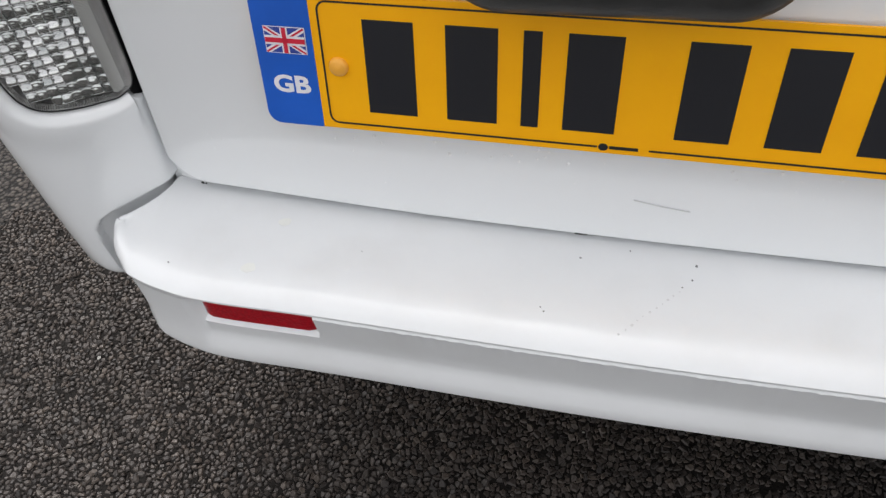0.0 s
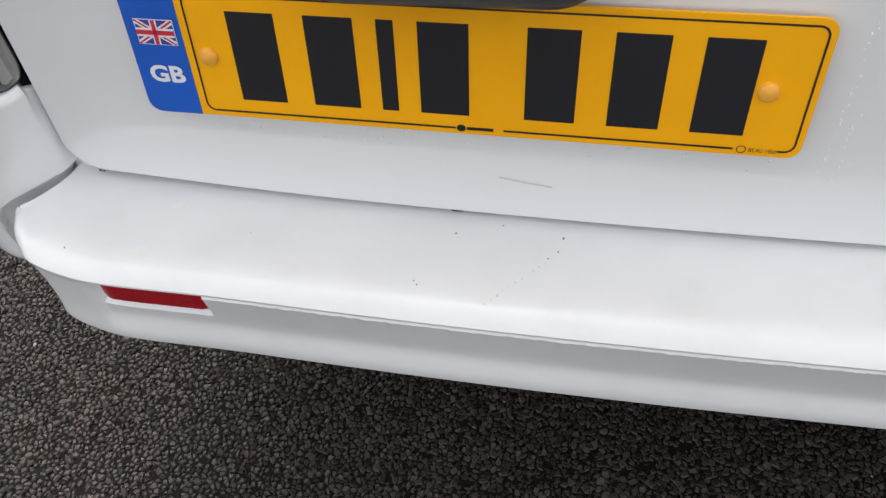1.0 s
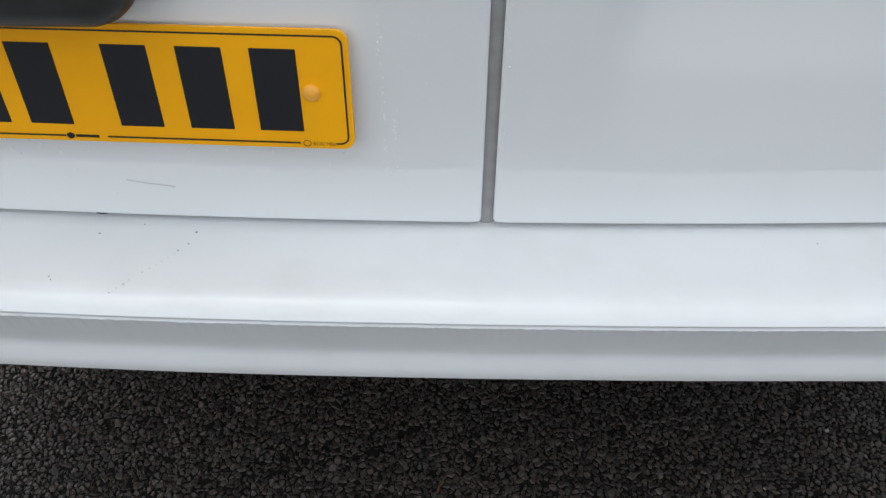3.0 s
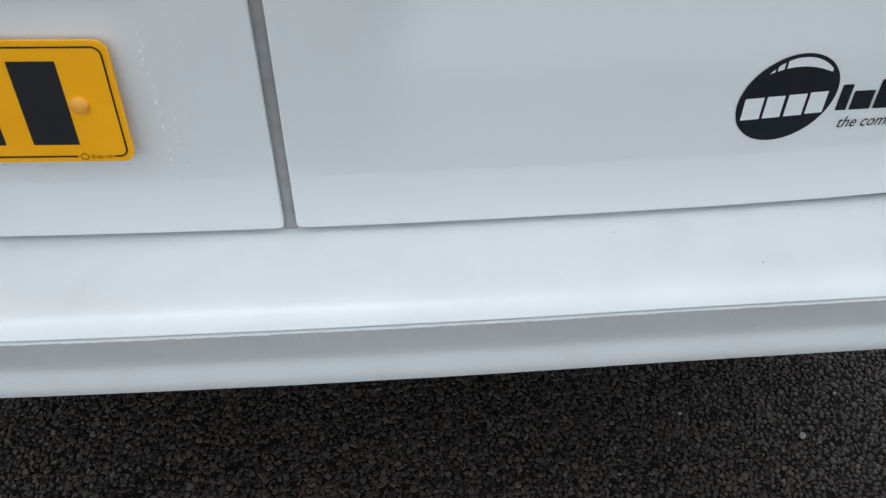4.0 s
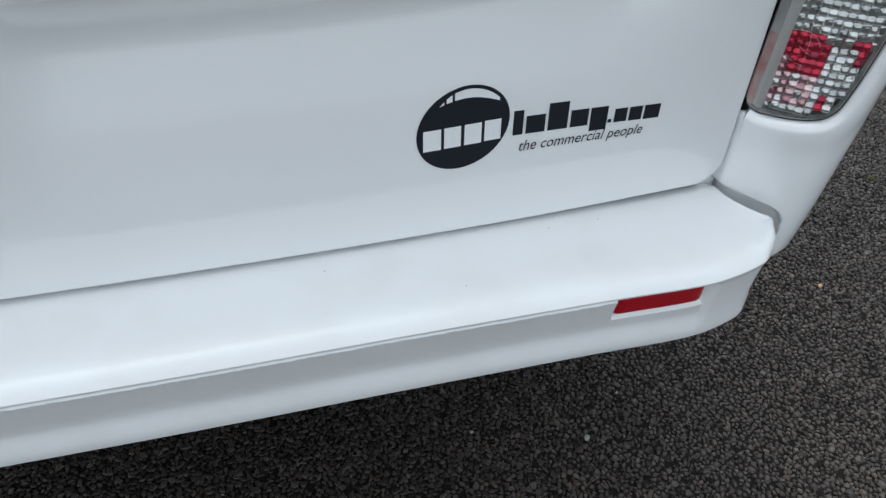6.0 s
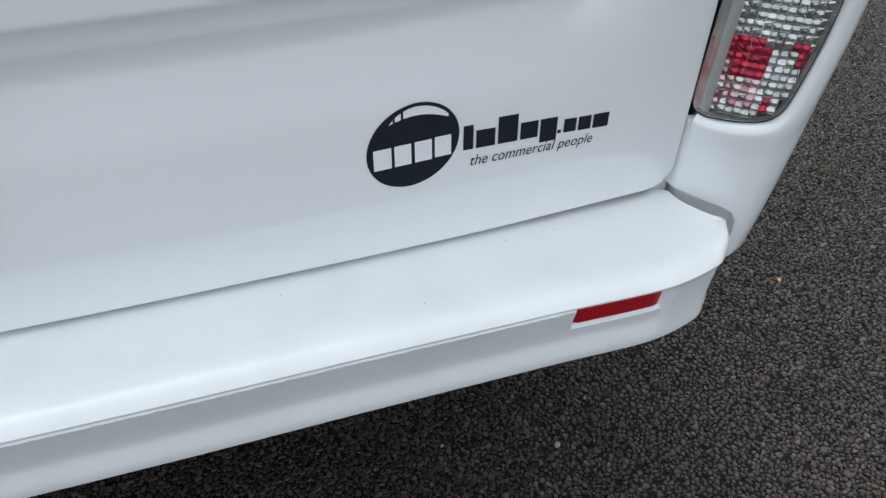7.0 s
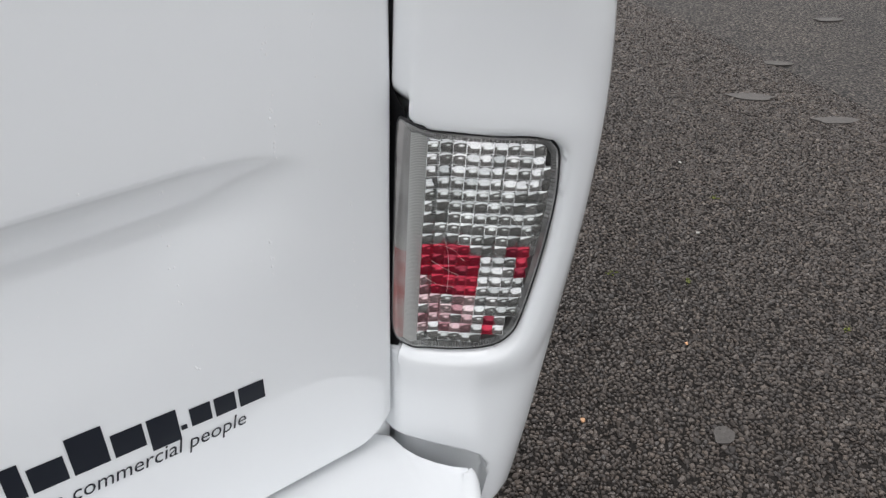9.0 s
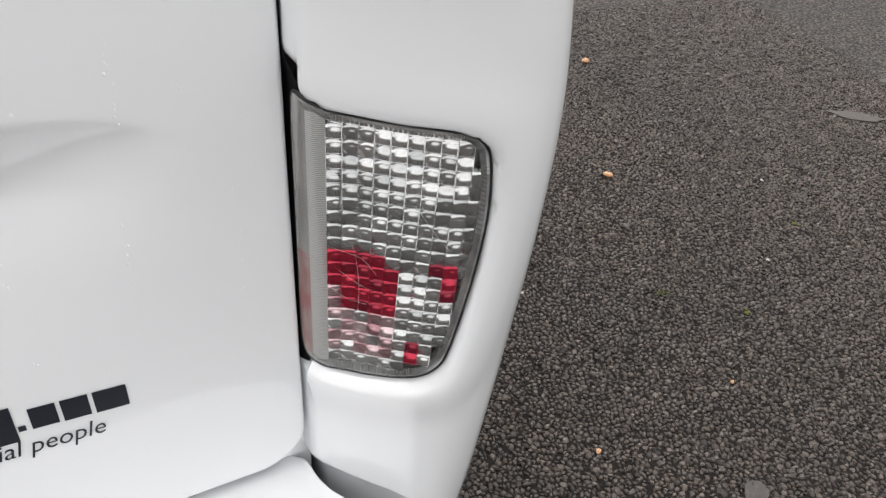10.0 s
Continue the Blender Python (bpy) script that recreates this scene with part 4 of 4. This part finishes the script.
def build_wheel(x, y):
    R, W = 0.325, 0.205
    prof = [(0.20, -W / 2 + 0.02), (0.25, -W / 2), (0.30, -W / 2 + 0.005), (R, -W / 2 + 0.03), (R, 0), (R, W / 2 - 0.03), (0.30, W / 2 - 0.005), (0.25, W / 2), (0.20, W / 2 - 0.02)]
    P = [[(x + w, y + r * math.cos(i / 40 * math.tau), R + r * math.sin(i / 40 * math.tau)) for i in range(41)] for r, w in prof]
    tyre = part("wheel", *grid(P), TYRE, van, "black tyre on a steel wheel")
    sg = 1 if x > 0 else -1
    prof = [(0.205, -0.08), (0.205, 0.07), (0.19, 0.085), (0.17, 0.06), (0.09, 0.05), (0.06, 0.075), (0.0, 0.08)]
    P = [[(x + sg * w, y + r * math.cos(i / 32 * math.tau), R + r * math.sin(i / 32 * math.tau)) for i in range(33)] for r, w in prof]
    part("rim", *grid(P), RIM, tyre, "grey steel rim")


for x in (-0.79, 0.79):
    for y in (0.95, 3.95):
        build_wheel(x, y)


# ---- wear and water ----
CORNER_CHIPS = ((-0.7372, 0.5166, 0.0016), (-0.7340, 0.5160, 0.0010))
def blob(cx, cy, r, seed, k=9):
    rng = random.Random(seed)
    return [(cx + r * rng.uniform(0.6, 1.2) * math.cos(i / k * math.tau), cy + r * rng.uniform(0.6, 1.2) * math.sin(i / k * math.tau)) for i in range(k)]


def step_z(x, y):
    ax = abs(x)
    inner = 0.045 * ax * ax + 0.022
    outer = float(np.interp(ax, EX[:EM], EY[:EM])) + 0.032
    t = min(max((inner - y) / (inner - outer), 0), 1)
    return 0.5065 + (0.002 - 0.004 * smoothstep(0.58, 0.74, ax)) * t * t * (3 - 2 * t) - 0.0018 * math.sin(math.pi * t)


for i, (x, y, r) in enumerate(((-0.381, -0.013, 0.0016), (-0.286, -0.010, 0.0022), (-0.290, -0.026, 0.0014), (-0.298, -0.035, 0.0013), (-0.409, -0.072, 0.0012), (-0.406, -0.076, 0.0011), (-0.568, -0.031, 0.0009), (-0.737, -0.064, 0.0012), (-0.340, 0.0, 0.0012), (0.321, -0.015, 0.0012), (0.456, -0.066, 0.0010), (0.628, 0.004, 0.0011), (0.569, 0.001, 0.0009))):
    z = step_z(x, y) + 0.0004
    part("paint_chip", *slab(blob(x, y, 0.62 * r, i), z - 0.001, z, Matrix.Identity(4)), CHIP_MARK, bumper, "tiny dark paint chip", False)
part("scratch", *slab([(-0.344, 0.5605), (-0.322, 0.5560), (-0.299, 0.5525), (-0.299, 0.5518), (-0.322, 0.5550), (-0.344, 0.5598)], -0.0003, 0.0003, Matrix.Translation((0, 0.0055, 0)) @ Matrix.Rotation(radians(90), 4, "X")), SCUFF, door_left, "faint grey scratch", False)
for cx, cz, r in CORNER_CHIPS:
    part("paint_chip", *slab(blob(cx, cz, r, int(cx * -1000), 7), -0.0004, 0.0004, Matrix.Translation((0, door_y(cx, cz, 0.45) + 0.001, 0)) @ Matrix.Rotation(radians(90), 4, "X")), UNDER, door_left, "dark chip at the door's lower edge", False)
for x, y, r in ((-0.648, -0.004, 0.0058), (-0.662, -0.062, 0.0065)):
    z = step_z(x, y) + 0.0003
    spot = [(x + r * (1 + 0.14 * math.sin(3 * a + x * 90)) * math.cos(a), y + 0.8 * r * (1 + 0.1 * math.sin(2 * a)) * math.sin(a)) for a in (i / 24 * math.tau for i in range(24))]
    part("stain", *slab(spot, z - 0.001, z, Matrix.Identity(4)), STAIN, bumper, "pale yellowish stain", False)


# ---- water drops ----
def drop_set(places, deep, parent):
    """Small beads of water on a door, many to one mesh."""
    verts, faces = [], []
    for x, z, r in places:
        y = door_y(x, z, deep)
        k = len(verts)
        m = 8
        for q, lift in ((1.0, 0.0), (0.75, 0.45), (0.0, 0.65)):
            for i in range(m):
                a = i / m * math.tau
                verts.append((x + r * q * math.cos(a), y - lift * r - 0.0001, z + r * q * math.sin(a) * 1.25))
        for j in range(2):
            for i in range(m):
                faces.append((k + j * m + i, k + j * m + (i + 1) % m, k + (j + 1) * m + (i + 1) % m, k + (j + 1) * m + i))
    return tagged(part("water_spray", verts, faces, DROP, parent, "scattered small water drops"), kind="stuff")


rng = random.Random(12)
left_drops = [(-0.096 + rng.gauss(0, 0.0012), rng.uniform(0.57, 0.76), rng.uniform(0.0005, 0.0011)) for _ in range(34)]
left_drops += [(-0.085 + rng.gauss(0, 0.001), rng.uniform(0.56, 0.64), rng.uniform(0.0005, 0.001)) for _ in range(14)]
left_drops += [(rng.uniform(-0.62, -0.12), rng.uniform(0.585, 0.606), rng.uniform(0.0006, 0.0017)) for _ in range(34)]
left_drops += [(rng.uniform(-0.72, -0.03), rng.uniform(0.53, 0.72), rng.uniform(0.0004, 0.0008)) for _ in range(40)]
drop_set(left_drops, 0.45, door_left)
right_drops = [(0.011 + rng.gauss(0, 0.0006), rng.uniform(0.55, 0.78), rng.uniform(0.0005, 0.001)) for _ in range(26)]
right_drops += [(rng.uniform(0.05, 0.74), rng.uniform(0.53, 0.92), rng.uniform(0.0002, 0.0005)) for _ in range(45)]
for cx, za, zb, many in ((0.7555, 0.66, 0.755, 30), (0.7065, 0.80, 0.90, 26), (0.640, 0.66, 0.80, 14), (0.698, 0.70, 0.745, 9), (0.735, 0.78, 0.92, 14)):
    right_drops += [(cx + rng.gauss(0, 0.0010), rng.uniform(za, zb), rng.uniform(0.0004, 0.0009)) for _ in range(many)]
right_drops += [(0.665, 0.8130, 0.0009), (0.600, 0.8120, 0.0008), (0.705, 0.826, 0.0010)]
drop_set(right_drops, 1.0, door_right)


# ---- chippings of the asphalt ----
def chippings(x0, y0, x1, y1, pitch, seed):
    """Closely packed angular stone chips of uneven size bedded in the ground, joined into one mesh."""
    g = np.random.default_rng(seed)
    K, R = 6, 3
    nx, ny = int((x1 - x0) / pitch), int((y1 - y0) / (pitch * 0.866))
    J, I = np.meshgrid(np.arange(-R, ny + R), np.arange(-R, nx + R), indexing="ij")
    Q = np.stack((x0 + (I + 0.5 * (J % 2)) * pitch, y0 + J * pitch * 0.866), 2) + g.normal(0, pitch * 0.30, (*I.shape, 2))
    weight = np.clip(g.normal(0, 0.17, I.shape), -0.45, 0.45) * pitch ** 2
    inner = np.zeros(I.shape, bool)
    inner[R:-R, R:-R] = True
    # none under the van, past what its bumper lets one see
    jj, ii = np.nonzero(inner & ((Q[..., 1] < 0.42) | (Q[..., 0] > 0.9)))
    P = Q[jj, ii]
    ang = (np.arange(K) + g.uniform(-0.32, 0.32, (len(P), K)) + g.random((len(P), 1)) * K) * math.tau / K
    ux, uy = np.cos(ang), np.sin(ang)
    reach = np.full(ang.shape, pitch * 1.1)
    # as far as the border with every neighbour, which lies nearer to the smaller stone
    for dj in range(-R, R + 1):
        for di in range(-R, R + 1):
            if dj or di:
                D = Q[jj + dj, ii + di] - P
                along = ux * D[:, :1] + uy * D[:, 1:]
                border = ((D ** 2).sum(1) + weight[jj, ii] - weight[jj + dj, ii + di])[:, None] * 0.5 / np.maximum(along, 1e-6)
                reach = np.minimum(reach, np.where(along > 1e-6, np.maximum(border, 0.1 * pitch), 1.0))
    reach *= g.uniform(0.90, 1.14, (len(P), 1)) * g.uniform(0.70, 1.24, ang.shape)
    ox, oy = ux * reach, uy * reach
    keep = g.random(len(P)) < 0.965
    P, ox, oy = P[keep], ox[keep], oy[keep]
    N = len(P)
    high = np.clip(g.normal(0.0, 0.0008, N), -0.0019, 0.0018)
    tx, ty = g.normal(0, 0.14, N), g.normal(0, 0.14, N)
    V = np.zeros((N, 2, K, 3))
    V[:, 0, :, 0], V[:, 0, :, 1] = P[:, :1] + ox * 0.64, P[:, 1:] + oy * 0.64
    V[:, 0, :, 2] = high[:, None] + ox * tx[:, None] + oy * ty[:, None]
    V[:, 1, :, 0], V[:, 1, :, 1] = P[:, :1] + ox * 1.05, P[:, 1:] + oy * 1.05
    V[:, 1, :, 2] = V[:, 0, :, 2] - 0.0022
    base = (np.arange(N) * 2 * K)[:, None, None]
    i = np.arange(K)
    side = np.stack((i, K + i, K + (i + 1) % K, (i + 1) % K), 1)[None] + base
    top = (np.arange(K)[None, None] + base)
    me = bpy.data.meshes.new("asphalt_chippings")
    nf = N * (K + 1)
    me.vertices.add(N * 2 * K)
    me.vertices.foreach_set("co", V.reshape(-1))
    loops = np.concatenate((side.reshape(N, -1), top.reshape(N, -1)), 1).reshape(-1)
    counts = np.tile(np.array([4] * K + [K]), N)
    me.loops.add(len(loops))
    me.loops.foreach_set("vertex_index", loops.astype(np.int32))
    me.polygons.add(nf)
    me.polygons.foreach_set("loop_start", np.concatenate(([0], np.cumsum(counts)[:-1])).astype(np.int32))
    me.polygons.foreach_set("use_smooth", np.zeros(nf, dtype=bool))
    me.update(calc_edges=True)
    me.validate()
    me.materials.append(STONE)
    return me


chips = new("asphalt_chippings", chippings(-1.45, -0.34, 2.9, 1.8, 0.0082, 5))
bitumen = tagged(new("bitumen", mesh_of("bitumen", [(-1.45, -0.34, -0.0023), (0.9, -0.34, -0.0023), (2.9, -0.34, -0.0023), (2.9, 1.8, -0.0023), (0.9, 1.8, -0.0023), (0.9, 0.42, -0.0023), (-1.45, 0.42, -0.0023)], [(0, 1, 5, 6), (1, 2, 3, 4, 5)], BITUMEN, False)), "black bitumen between the chippings", "asphalt", kind="structure")
tagged(chips, "rough grey-brown stone chippings set in the asphalt", "gravel", kind="stuff")
for i in range(11):
    k = i / 10
    x, y = -0.300 - 0.047 * k, -0.040 - 0.050 * k
    z = step_z(x, y) + 0.0004
    part("scuff_speck", *slab(blob(x + 0.0006 * math.sin(i * 5), y, 0.0006 + 0.0003 * (i % 3), 60 + i, 7), z - 0.001, z, Matrix.Identity(4)), SCUFF, bumper, "faint grey speck", False)
part("paint_chip", *slab([(-0.388, 0.5150), (-0.3845, 0.5158), (-0.3785, 0.5150), (-0.3770, 0.5128), (-0.3830, 0.5120), (-0.3880, 0.5128)], -0.0004, 0.0004, Matrix.Translation((0, 0.0078, 0)) @ Matrix.Rotation(radians(90), 4, "X")), UNDER, door_left, "dark chip at the door's lower edge", False)


# ---- litter on the ground ----
def pebble(name, x, y, r, flat, mat, label, seed):
    rg = random.Random(seed)
    bm = bmesh.new()
    bmesh.ops.create_icosphere(bm, subdivisions=2, radius=1.0)
    for v in bm.verts:
        v.co *= 1 + 0.35 * noise.noise(v.co * 1.3 + Vector((seed, 0, 0)))
        v.co = Vector((v.co.x * r * rg.uniform(0.98, 1.02), v.co.y * r * 0.75, v.co.z * r * flat))
    low = min(v.co.z for v in bm.verts)
    a = rg.random() * math.tau
    for v in bm.verts:
        v.co = Matrix.Rotation(a, 3, "Z") @ v.co
        v.co += Vector((x, y, 0.0012 - low * 0.6))
    bm.verts.index_update()
    ob = new(name, mesh_of(name, [v.co.copy() for v in bm.verts], [[v.index for v in f.verts] for f in bm.faces], mat, True, 35))
    bm.free()
    return tagged(ob, label, "stone")


def litter_place(x, y):
    return x + 0.01 * y, y - 0.01 * x


for i, (x, y, r) in enumerate(((1.295, 0.253, 0.0055), (1.737, 0.924, 0.012), (2.005, 1.474, 0.013), (1.60, 0.30, 0.004))):
    pebble("pebble", *litter_place(x, y), r, 0.5, PEBBLE, "small ochre pebble lying on the asphalt", 20 + i)
for i, (x, y, r) in enumerate(((0.539, 0.077, 0.0035), (0.718, 0.028, 0.0065), (0.80, 0.10, 0.003), (0.42, -0.02, 0.002), (-1.117, 0.108, 0.004), (1.9, 0.55, 0.005), (1.35, 0.62, 0.004), (2.1, 0.8, 0.005), (0.15, 0.05, 0.002), (-0.35, 0.10, 0.0022))):
    pebble("grit", *litter_place(x, y), r, 0.45, PEBBLE_WHITE, "whitish bit of grit lying on the asphalt", 40 + i)


def build_twig():
    pts = catmull([(-0.052, -0.040, 0.003), (-0.046, -0.026, 0.0045), (-0.038, -0.014, 0.004), (-0.032, -0.006, 0.003)], 6)
    P = []
    for i, p in enumerate(pts):
        r = 0.0016 * (1 - 0.5 * i / len(pts))
        P.append([(p[0] + r * math.cos(a / 8 * math.tau), p[1], p[2] + r * math.sin(a / 8 * math.tau)) for a in range(9)])
    ob = new("twig", mesh_of("twig", *grid(P), TWIG, True, 60))
    return tagged(ob, "short red-brown twig lying on the asphalt", "twig")


build_twig()


def flat_patch(x, y, w, h, seed, turn):
    """A worn smooth spot between the chippings."""
    pts = [((1 + 0.13 * math.sin(3 * a + seed) + 0.07 * math.sin(5 * a)) * w * math.cos(a), (1 + 0.12 * math.sin(2 * a + seed)) * h * math.sin(a)) for a in (i / 22 * math.tau for i in range(22))]
    m = Matrix.Translation((x, y, 0)) @ Matrix.Rotation(turn, 4, "Z")
    ob = new("worn_patch", mesh_of("worn_patch", *slab(pts, -0.003, 0.0022, m), PALE_PATCH, False))
    return tagged(ob, "pale smooth worn patch in the asphalt", "patch", kind="structure")


for i, (x, y, w, h, a) in enumerate(((1.49, 0.108, 0.022, 0.016, 0.3), (2.605, 0.985, 0.075, 0.022, -0.6), (2.72, 0.76, 0.07, 0.022, -0.5), (3.445, 1.31, 0.06, 0.02, -0.4), (2.9, 1.12, 0.05, 0.018, -0.5))):
    flat_patch(*litter_place(x, y), w, h, 80 + i, a)
for i, (x, y) in enumerate(((1.75, 0.42), (1.93, 0.15), (2.06, 0.62), (1.62, 0.52))):
    bm = bmesh.new()
    rg = random.Random(90 + i)
    for _ in range(14):
        bmesh.ops.create_icosphere(bm, subdivisions=1, radius=rg.uniform(0.0012, 0.0026), matrix=Matrix.Translation((x + rg.gauss(0, 0.005), y + rg.gauss(0, 0.004), 0.0012)))
    bm.verts.index_update()
    tuft = new("moss_tuft", mesh_of("moss_tuft", [v.co.copy() for v in bm.verts], [[v.index for v in f.verts] for f in bm.faces], MOSS))
    bm.free()
    tagged(tuft, "tiny tuft of olive moss between the chippings", "moss")
